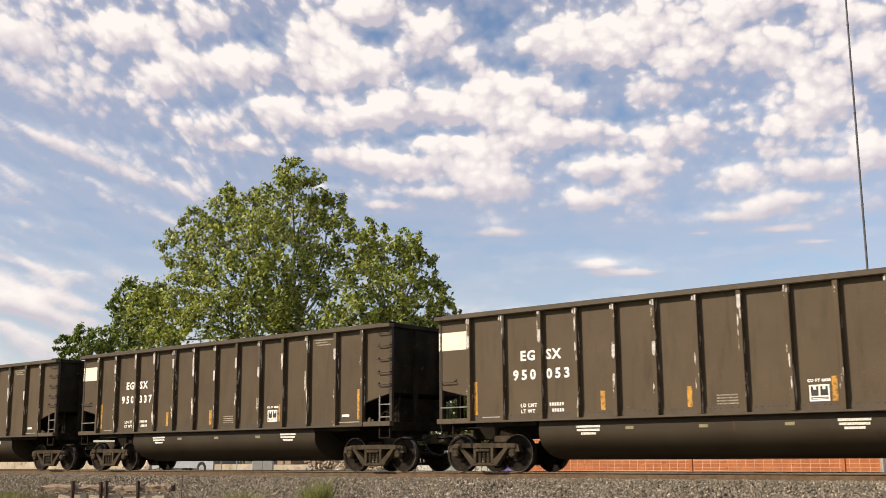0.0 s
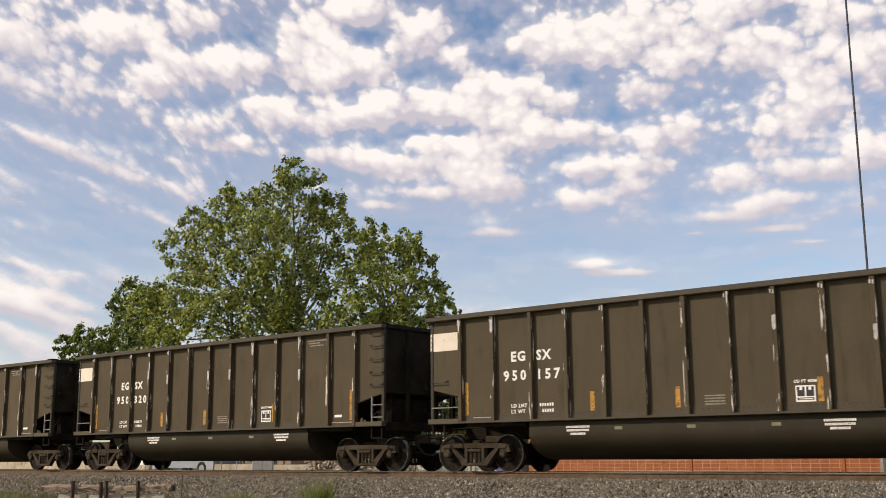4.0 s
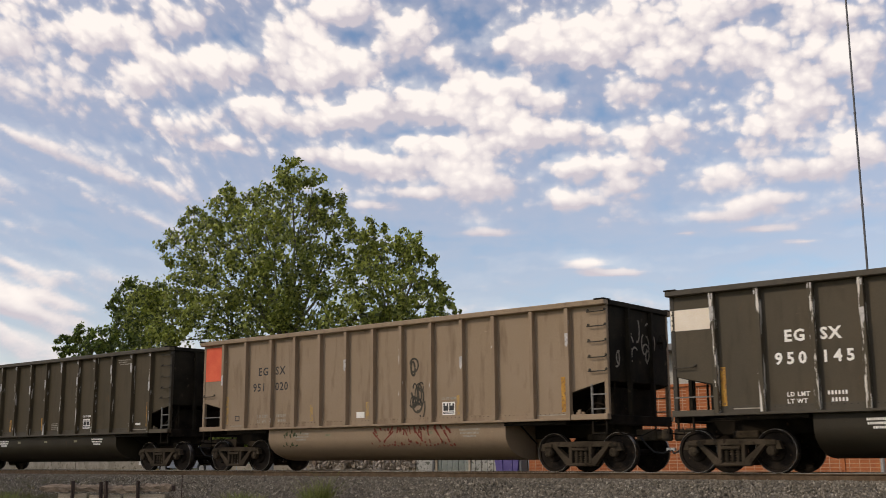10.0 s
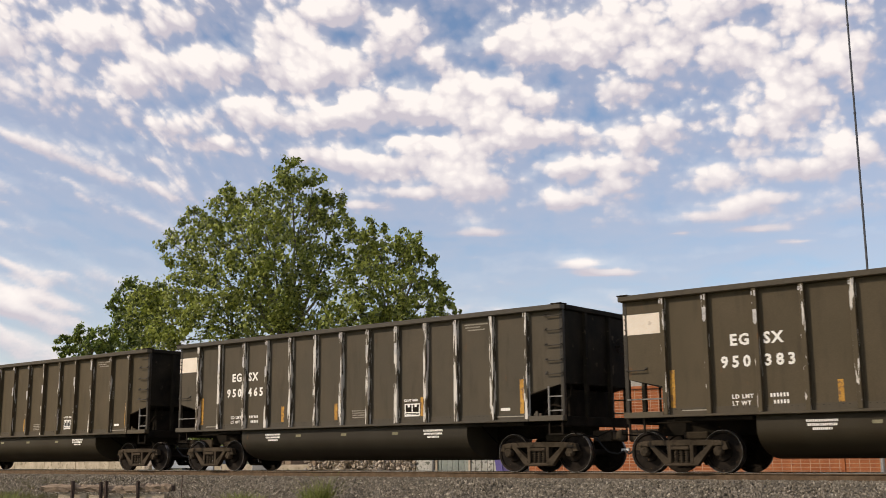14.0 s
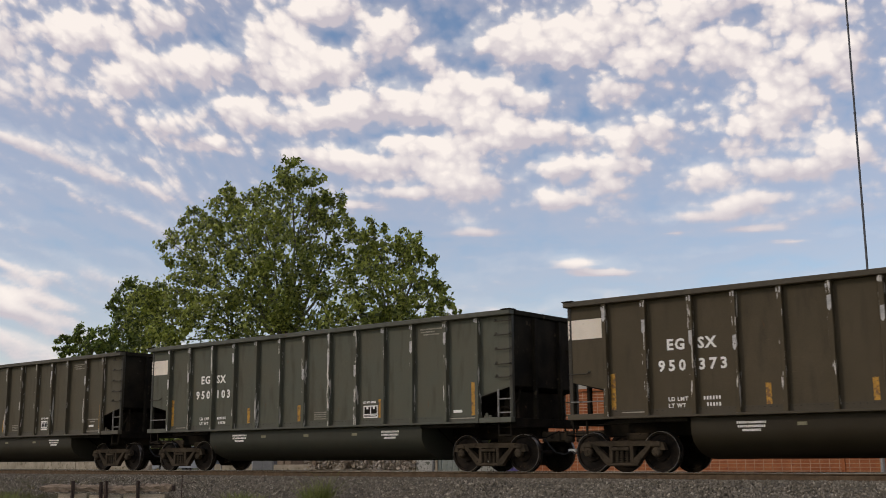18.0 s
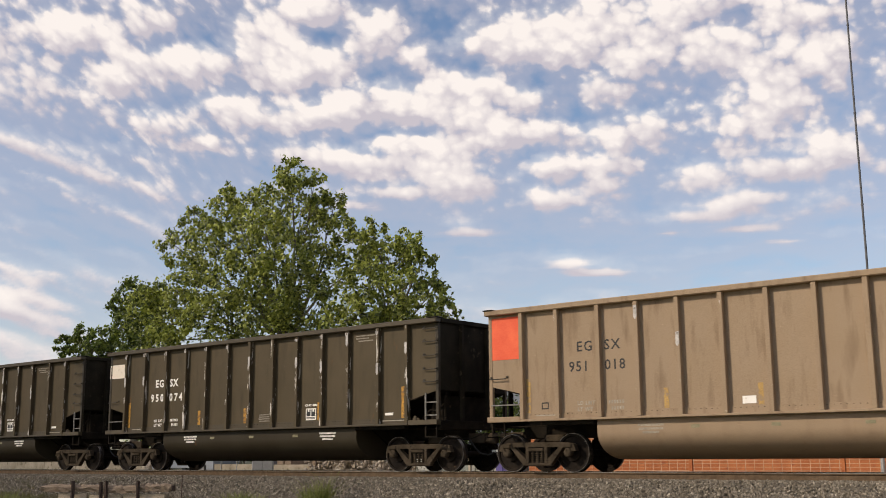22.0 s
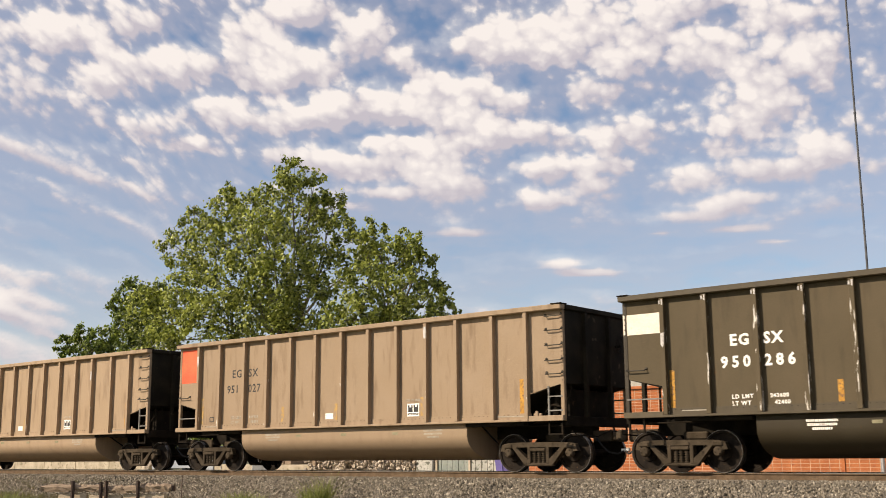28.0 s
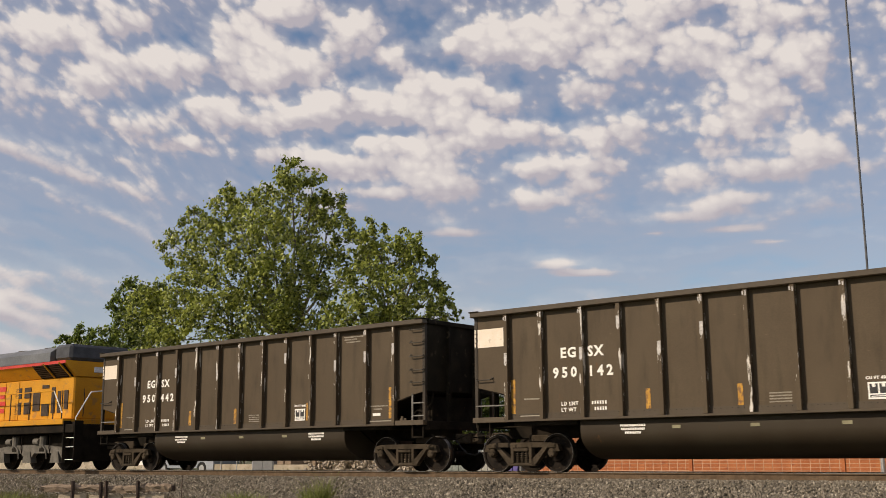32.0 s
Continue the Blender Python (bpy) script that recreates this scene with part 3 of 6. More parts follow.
def stones(name, count, seed, place, size, material, label):
    """Loose crushed stones, joined, as one heap."""
    rng = np.random.RandomState(seed)
    base = np.array([(0, 0, 1), (0.9, 0, 0.3), (0.28, 0.85, 0.3), (-0.73, 0.53, 0.3), (-0.73, -0.53, 0.3), (0.28, -0.85, 0.3), (0.5, 0.4, -0.6), (-0.5, 0.4, -0.6), (0, -0.7, -0.6)])
    tri = np.array([(0, 1, 2), (0, 2, 3), (0, 3, 4), (0, 4, 5), (0, 5, 1), (1, 6, 2), (2, 6, 7), (2, 7, 3), (3, 7, 4), (4, 8, 5), (4, 7, 8), (5, 8, 6), (5, 6, 1)])
    centre = place(rng, count)
    shape = base[None] * (rng.uniform(0.6, 1.35, (count, 9, 1))) * (size * rng.uniform(0.5, 1.5, (count, 1, 3)))
    a, b = rng.uniform(0, 6.28, (2, count))
    ca, sa, cb, sb = np.cos(a), np.sin(a), np.cos(b), np.sin(b)
    o = np.zeros(count)
    rot = np.stack([np.stack([ca, -sa * cb, sa * sb], -1), np.stack([sa, ca * cb, -ca * sb], -1), np.stack([o, sb, cb], -1)], 1)
    verts = (np.einsum("nij,nkj->nki", rot, shape) + centre[:, None]).reshape(-1, 3)
    faces = (tri[None] + (np.arange(count) * 9)[:, None, None]).reshape(-1, 3)
    me = bpy.data.meshes.new(name)
    me.from_pydata(verts.tolist(), [], faces.tolist())
    me.materials.append(material)
    return tagged(new(name, me), label, kind="stuff")


def stone_material():
    m, nt, bsdf = nodes_of("crushed_stone")
    g = nt.nodes.new("ShaderNodeNewGeometry")
    col = ramp(nt, g.outputs["Random Per Island"], [(0.0, (0.12, 0.1, 0.074)), (0.35, (0.175, 0.148, 0.11)), (0.7, (0.235, 0.2, 0.151)), (0.92, (0.31, 0.265, 0.2)), (1.0, (0.46, 0.4, 0.31))])
    grain = texture(nt, "ShaderNodeTexNoise", scale=60.0, Detail=2.0)
    col = blend(nt, 0.4, col, ramp(nt, grain.outputs["Fac"], [(0.3, 0.3), (0.7, 0.7)]), "OVERLAY")
    nt.links.new(col, bsdf.inputs["Base Color"])
    bsdf.inputs["Roughness"].default_value = 0.9
    bsdf.inputs["Specular IOR Level"].default_value = 0.2
    return m


M_STONE = stone_material()


def shoulder(rng, n):
    x = -46 + 46 * rng.uniform(0, 1, n) ** 0.85
    y = rng.uniform(-3.5, -0.85, n)
    z = np.interp(y, [-3.5, -3.2, -2.4, -2.05, -1.85, -0.8], [-0.93, -0.82, -0.42, -0.26, -0.2, -0.185])
    return np.stack([x, y, z + 0.012], -1)


stones("ballast_stones", 70000, 4, shoulder, 0.033, M_STONE, "loose grey crushed stones on the ballast shoulder")

for y in (-0.7525, 0.7525):
    rail = thing("rail", "rust-brown steel rail with a polished head", "rail", at=(0, y, 0), kind="structure")
    bm = bm_()
    out = [(-0.07, -0.178), (0.07, -0.178), (0.07, -0.165), (0.012, -0.14), (0.009, -0.045), (0.034, -0.03), (0.034, -0.006), (-0.034, -0.006), (-0.034, -0.03), (-0.009, -0.045), (-0.012, -0.14), (-0.07, -0.165)]
    extrude(bm, [(-130, a, b) for a, b in out], (200, 0, 0))
    part("rail_web", bm, M_RAIL, rail)
    part("rail_head", block(bm_(), -130, 70, -0.03, 0.03, -0.0058, 0.0), M_RAILTOP, rail)
tie = solid("sleeper", block(bm_(), -0.11, 0.11, -1.3, 1.3, -0.34, -0.172, 0.01), M_TIE, "weathered wooden sleeper bedded in ballast", "sleeper", group="sleepers under the rails", at=(-46, 0, 0))
for i in range(1, 90):
    copy_thing(tie, pose(-46 + i * 0.52, random.uniform(-0.02, 0.02), 0, 0, 0, random.uniform(-0.6, 0.6)))
# ---- the brick building behind the track ----
def brick_building():
    """A long low stack-bond brick building with pale metal siding above and a dark roof edge."""
    x0, x1, y = -26.2, 24.0, 14.2
    b = thing("brick_building", "low orange brick building with white siding and dark roof edge", "building", at=(0, 0, 0))
    base, top = -0.55, 2.98
    part("wall", block(bm_(), x0, x1, y, y + 12, base, top), M_MORTAR, b)
    part("siding", block(bm_(), x0 - 0.02, x1 + 0.02, y - 0.06, y + 12, top, 4.25), M_FASCIA, b, "white metal siding band")
    part("roof", block(bm_(), x0 - 0.5, x1 + 0.5, y - 1.0, y + 12.3, 4.16, 4.42, 0.02), M_ROOF, b, "dark metal roof edge")
    me = mesh_of(block(bm_(), 0, 0.305, -0.01, 0.02, 0, 0.1, 0.004), M_BRICK, "brick")
    rows, cols = int((top - base) / 0.122), int((x1 - x0) / 0.335)
    rest = bm_()
    for c in range(cols):
        for r in range(rows):
            x, z = x0 + 0.006 + c * 0.335, base + 0.006 + r * 0.122
            if -22.6 < x < -17.6 and 0.1 < z + 0.5 < 1.2:
                part("brick", me, None, b, at=(x, y, z))
            else:
                block(rest, x, x + 0.305, y - 0.01, y + 0.02, z, z + 0.1)
    tagged(part("bricks", rest, M_BRICK, b), kind="stuff")
    for x in (-19.0, -13.4, -8.0):
        part("pilaster", block(bm_(), x, x + 0.12, y - 0.05, y, base, top, 0.01), M_BRICK, b)
    part("downpipe", rod(bm_(), (-10.6, y - 0.12, base), (-10.6, y - 0.12, 4.3), 0.06, 8), M_GALV, b)
    part("brick_ledge", block(bm_(), x0, x1, y - 0.09, y - 0.012, top - 0.11, top, 0.01), M_BRICK, b, "projecting brick course under the siding")
    ribs = bm_()
    for i in range(int((x1 - x0) / 0.3)):
        block(ribs, x0 + i * 0.3, x0 + i * 0.3 + 0.02, y - 0.066, y - 0.06, top + 0.02, 4.24)
    tagged(part("siding_ribs", ribs, M_FASCIA, b), kind="stuff")


brick_building()


# ---- trees ----
def leaf_material(name, c1, c2, c3):
    m, nt, bsdf = nodes_of(name)
    g = nt.nodes.new("ShaderNodeNewGeometry")
    col = ramp(nt, g.outputs["Random Per Island"], [(0.0, c1), (0.5, c2), (1.0, c3)])
    big = texture(nt, "ShaderNodeTexNoise", scale=0.5, Detail=3.0)
    col = blend(nt, 0.6, col, ramp(nt, big.outputs["Fac"], [(0.3, 0.35), (0.7, 0.65)]), "OVERLAY")
    nt.links.new(col, bsdf.inputs["Base Color"])
    bsdf.inputs["Roughness"].default_value = 0.42
    bsdf.inputs["Specular IOR Level"].default_value = 0.5
    tr = nt.nodes.new("ShaderNodeBsdfTranslucent")
    nt.links.new(col, tr.inputs["Color"])
    mix = nt.nodes.new("ShaderNodeMixShader")
    mix.inputs[0].default_value = 0.4
    out = nt.nodes["Material Output"]
    nt.links.new(bsdf.outputs[0], mix.inputs[1])
    nt.links.new(tr.outputs[0], mix.inputs[2])
    nt.links.new(mix.outputs[0], out.inputs["Surface"])
    return m


M_LEAF = leaf_material("sycamore_leaves", (0.03, 0.048, 0.008), (0.24, 0.28, 0.04), (0.55, 0.57, 0.13))
M_LEAF_DARK = leaf_material("oak_leaves", (0.035, 0.055, 0.01), (0.14, 0.19, 0.03), (0.32, 0.37, 0.07))
M_BARK = plain("grey_bark", (0.09, 0.075, 0.055), (0.17, 0.145, 0.11), 3.0, 0.9, bump=0.6, c3=(0.27, 0.24, 0.19), c3_at=0.64, shift=None)


def leaves(clumps, per, size, seed):
    """A crown: many bent leaves round the twigs of each clump (x, y, z, radius)."""
    rng = np.random.RandomState(seed)
    pts, nrm = [], []
    for x, y, z, r in clumps:
        n = int(per * r * r)
        tw = max(14, int(r * r * 24))
        d = rng.normal(size=(tw, 3))
        d /= np.linalg.norm(d, axis=1)[:, None]
        twig = d * (r * rng.uniform(0.25, 1.0, (tw, 1)) ** 0.5) * np.array([1, 1, 0.9])
        pick = rng.randint(0, tw, n)
        p = twig[pick] + rng.normal(size=(n, 3)) * 0.115 * min(r, 1.6)
        pts.append(p + np.array([x, y, z]))
        nrm.append(p / max(r, 0.1))
    p, out = np.concatenate(pts), np.concatenate(nrm)
    n = len(p)
    up = out * 0.45 + rng.normal(size=(n, 3)) * 0.75 + np.array([-0.32, -0.46, 0.4])
    up /= np.linalg.norm(up, axis=1)[:, None]
    side = np.cross(up, rng.normal(size=(n, 3)))
    side /= np.linalg.norm(side, axis=1)[:, None]
    fwd = np.cross(up, side)
    s = size * rng.uniform(0.6, 1.4, (n, 1))
    v = np.stack([p - fwd * s, p + side * s * 0.62 - up * s * 0.14, p + fwd * s * 1.05 - up * s * 0.3, p - side * s * 0.62 - up * s * 0.14, p], 1).reshape(-1, 3)
    k = (np.arange(n) * 5)[:, None, None]
    f = (np.array([(0, 1, 4), (1, 2, 4), (2, 3, 4), (3, 0, 4)])[None] + k).reshape(-1, 3)
    return v, f


def tree(name, label, root, clumps, per, size, leaf, seed, trunk_r):
    t = thing(name, label, "tree", at=root)
    v, f = leaves(clumps, per, size, seed)
    me = bpy.data.meshes.new("crown")
    me.from_pydata(v.tolist(), [], f.tolist())
    me.materials.append(leaf)
    part("crown", me, None, t)
    bm = bm_()
    rng = random.Random(seed)
    fork = Vector((0, 0, min(c[2] for c in clumps) * 0.9))
    rod(bm, (0, 0, -0.1), fork * 0.5, trunk_r * 1.25, 10, trunk_r)
    rod(bm, fork * 0.5, fork, trunk_r, 10, trunk_r * 0.85)
    part("trunk", bm, M_BARK, t)
    for x, y, z, r in clumps:
        limb = bm_()
        tip = Vector((x, y, z))
        a = fork + Vector((0, 0, 0.3 * max(0, z - fork.z) * rng.random()))
        mid = a.lerp(tip, 0.5) + Vector((rng.uniform(-0.5, 0.5), rng.uniform(-0.5, 0.5), 0.5))
        rod(limb, a, mid, trunk_r * 0.3, 7, trunk_r * 0.17)
        rod(limb, mid, tip, trunk_r * 0.17, 6, trunk_r * 0.05)
        for _ in range(5):
            d = Vector((rng.gauss(0, 1), rng.gauss(0, 1), rng.gauss(0.3, 1))).normalized() * r * 0.9
            s0 = mid.lerp(tip, rng.uniform(0.4, 1))
            rod(limb, s0, tip + d, trunk_r * 0.055, 5, trunk_r * 0.02)
        part("limb", limb, M_BARK, t)
    return t


def deepen(clumps, way, seed):
    """The far half of a crown: each clump again, further back and a little lower."""
    rng = random.Random(seed)
    return clumps + [(x + way[0] * rng.uniform(2, 5), y + way[1] * rng.uniform(2, 5), z - rng.uniform(0.5, 1.5), r * 0.8) for x, y, z, r in clumps[::3]]


MAIN = [(2.26, -1.92, 15.72, 0.96), (2.86, -3.01, 14.16, 1.23), (2.33, -0.36, 15.08, 1.04), (-0.94, -3.71, 14.81, 0.73), (0.11, -4.47, 13.42, 1.18), (-3.2, -3.99, 13.7, 0.93),
        (-1.4, -1.37, 14.54, 1.26), (3.09, -4.25, 11.98, 1.57), (3.72, -0.19, 13.79, 1.02), (4.86, -0.84, 12.29, 1.06), (0.63, 0.63, 13.45, 1.58), (-3.6, -4.53, 11.93, 1.29),
        (0.65, -5.51, 11.52, 1.38), (-1.31, -5.36, 9.71, 1.52), (2.49, -5.45, 9.57, 1.62), (4.62, -4.38, 9.76, 1.66), (3.96, -1.14, 10.57, 1.61), (-4.54, -5.83, 8.78, 1.45),
        (-1.2, -6.69, 7.51, 1.43), (1.8, -6.19, 7.59, 1.66), (3.88, -5.08, 7.52, 1.64), (5.06, -2.86, 7.92, 1.68)]
RIGHT = [(0.74, -2.19, 11.83, 0.91), (1.04, -3.29, 10.9, 0.95), (1.82, -0.62, 11.35, 1.03), (2.32, -2.62, 10.41, 1.16), (2.38, -0.37, 10.15, 1.03), (1.95, -4.17, 9.0, 1.29),
         (3.38, -3.33, 8.4, 1.39), (3.06, -0.5, 8.77, 1.07), (2.24, 1.1, 8.17, 0.81), (1.9, -4.83, 7.3, 1.43), (3.28, -3.6, 7.04, 1.33), (3.31, -1.01, 7.43, 0.99), (2.7, 2.05, 8.05, 0.41)]
LEFT = [(1.31, -1.54, 11.24, 1.09), (-0.04, -1.45, 10.65, 0.95), (2.78, -1.24, 10.76, 1.14), (2.35, -0.14, 11.3, 0.87), (1.69, -2.27, 9.14, 1.14), (3.08, -1.53, 8.74, 1.41), (1.88, -1.66, 7.39, 1.28)]
FAR = [(0.99, -1.5, 10.12, 1.05), (-0.63, -2.19, 9.56, 0.88), (3.06, -0.83, 10.11, 1.04), (2.45, -1.58, 9.01, 1.12), (-0.03, -1.99, 8.7, 0.96), (2.18, 0.28, 9.17, 1.15)]
AWAY = (-0.65, 0.75)
tree("sycamore_tree", "tall leafy green sycamore tree in sunlight", (-44.15, 17.1, -0.5), deepen(MAIN, AWAY, 1), 640, 0.102, M_LEAF, 11, 0.33)
tree("sycamore_tree", "smaller leafy green sycamore beside the tall one", (-37.55, 18.32, -0.5), deepen(RIGHT, AWAY, 2), 630, 0.102, M_LEAF, 12, 0.28)
tree("shade_tree", "dark green round-crowned tree behind the sycamore", (-60.41, 19.1, -0.5), deepen(LEFT, AWAY, 3), 760, 0.112, M_LEAF_DARK, 13, 0.25)
tree("shade_tree", "distant dark green tree", (-75.94, 25.87, -0.5), deepen(FAR, AWAY, 4), 620, 0.135, M_LEAF_DARK, 14, 0.25)

# ---- mast ----
def mast():
    """A whip antenna on a steel pole that is clamped to the building's wall."""
    m = thing("radio_mast", "tall thin dark steel radio mast clamped to the building", "mast", at=(-11.79, 13.4, -0.55))
    part("pole", rod(bm_(), (0, 0, 0), (0, 0, 5.75), 0.075, 10), M_GALV, m, "grey galvanised lower pole")
    part("clamp_box", block(bm_(), -0.14, 0.14, -0.12, 0.12, 5.55, 5.95, 0.015), M_CLAMP, m, "dark clamp box")
    for z in (2.0, 4.2):
        part("wall_bracket", block(bm_(), -0.05, 0.05, 0.05, 0.72, z, z + 0.08), M_GALV, m)
    for i in range(6):
        z0, z1 = 5.95 + i * 3.2, 9.15 + i * 3.2
        part("mast_section", rod(bm_(), (0, 0, z0), (0, 0, z1), 0.04 - 0.002 * i, 8, 0.038 - 0.002 * i), M_MAST, m)
        part("flange", rod(bm_(), (0, 0, z1 - 0.03), (0, 0, z1 + 0.03), 0.05 - 0.002 * i, 8), M_MAST, m)


M_CLAMP = plain("clamp_grey", (0.1, 0.1, 0.1), (0.15, 0.15, 0.15), 4.0, 0.6)
M_MAST = plain("dark_mast_steel", (0.09, 0.09, 0.095), (0.14, 0.14, 0.14), 2.0, 0.5, 0.3, shift=None)
mast()


# ---- the train ----
RIBS = (-6.24, -5.22, -4.08, -3.07, -2.05, -1.02, 0.0, 1.02, 2.05, 3.07, 4.08, 5.22, 6.24)
END, TOP, SILL, HALF = 7.265, 3.85, 1.10, 1.60
SKIN = HALF - 0.13
CHORD_LOW = 3.72
LIFT = 0.09           # how far the loaded springs hold the body above its drawn level


def wheelset(parent, x):
    """An axle with two flanged wheels; it turns about the y axis."""
    ob = part("wheelset", rod(bm_(), (0, -0.98, 0), (0, 0.98, 0), 0.075, 10), M_WHEEL, parent, at=(x, 0, 0.457))
    for side in (-1, 1):
        prof = [(0.14, 0.86), (0.2, 0.85), (0.22, 0.8), (0.38, 0.79), (0.395, 0.822), (0.457, 0.82), (0.46, 0.72), (0.485, 0.70), (0.485, 0.675), (0.40, 0.67), (0.37, 0.70), (0.2, 0.71), (0.14, 0.68)]
        wheel = part("wheel", lathe_y(bm_(), [(r, y * side) for r, y in prof], 32), M_WHEEL, ob, smooth=False)
        part("rim", lathe_y(bm_(), [(0.447, 0.826 * side), (0.456, 0.826 * side), (0.4605, 0.818 * side), (0.4605, 0.73 * side), (0.447, 0.73 * side), (0.447, 0.826 * side)], 32, False), M_RIM, ob, "bright worn steel rim")
        cap = lathe_y(bm_(), [(0.11, 0.96 * side), (0.11, 1.06 * side), (0.085, 1.09 * side), (0.04, 1.095 * side)], 14)
        for a in (0.5, 2.6, 4.7):
            block(cap, math.cos(a) * 0.06 - 0.014, math.cos(a) * 0.06 + 0.014, min(1.09 * side, 1.11 * side), max(1.09 * side, 1.11 * side), math.sin(a) * 0.06 - 0.014, math.sin(a) * 0.06 + 0.014)
        part("bearing_cap", cap, M_TRUCK, ob)
    return ob


def truck(parent, x):
    """A cast three-piece freight truck with its springs and brake beams."""
    bm = bm_()
    block(bm, -0.2, 0.2, -0.95, 0.95, 0.5, 0.72, 0.03)
    block(bm, -0.3, 0.3, -0.3, 0.3, 0.72, 0.9, 0.03)
    ob = part("truck_bolster", bm, M_TRUCK, parent, at=(x, 0, 0))
    for side in (-1, 1):
        y0, y1 = sorted((side * 0.92, side * 1.06))
        fr = bm_()
        up = [(-1.12, 0.50), (-1.06, 0.66), (-0.86, 0.70), (-0.5, 0.71), (0.5, 0.71), (0.86, 0.70), (1.06, 0.66), (1.12, 0.50), (1.0, 0.49), (0.96, 0.58), (0.8, 0.59), (-0.8, 0.59), (-0.96, 0.58), (-1.0, 0.49)]
        extrude(fr, [(a, y0, b) for a, b in up], (0, y1 - y0, 0))
        for s in (-1, 1):
            leg = [(0.78 * s, 0.6), (0.66 * s, 0.6), (0.30 * s, 0.3), (0.30 * s, 0.17), (0.42 * s, 0.19)]
            extrude(fr, [(a, y0 - 0.004, b) for a, b in leg], (0, y1 - y0 + 0.008, 0))
            block(fr, 0.27 * s - 0.045, 0.27 * s + 0.045, y0 - 0.01, y1 + 0.01, 0.2, 0.6, 0.01)
            block(fr, 0.89 * s - 0.13, 0.89 * s + 0.13, y0 - 0.03, y1 + 0.02, 0.56, 0.68, 0.03)
        block(fr, -0.42, 0.42, y0, y1, 0.14, 0.22, 0.02)
        frame_ob = part("side_frame", fr, M_TRUCK, ob)
        for sx in (-0.13, 0.0, 0.13):
            sp = bm_()
            for i in range(5):
                rod(sp, (sx, side * 1.0, 0.225 + i * 0.052), (sx, side * 1.0, 0.252 + i * 0.052), 0.058, 9)
            rod(sp, (sx, side * 1.0, 0.22), (sx, side * 1.0, 0.49), 0.038, 7)
            part("spring", sp, M_TRUCK, ob)
        part("bolster_end", block(bm_(), -0.22, 0.22, min(side * 0.9, side * 1.1), max(side * 0.9, side * 1.1), 0.49, 0.57, 0.02), M_TRUCK, ob)
        for s in (-1, 1):
            part("brake_shoe", block(bm_(), s * 0.34 - 0.05, s * 0.34 + 0.05, min(side * 0.68, side * 0.84), max(side * 0.68, side * 0.84), 0.32, 0.58, 0.02), M_UNDER, ob)
    part("brake_beam", rod(rod(bm_(), (-0.3, -0.8, 0.38), (-0.3, 0.8, 0.38), 0.04), (0.3, -0.8, 0.38), (0.3, 0.8, 0.38), 0.04), M_UNDER, ob)
    return ob


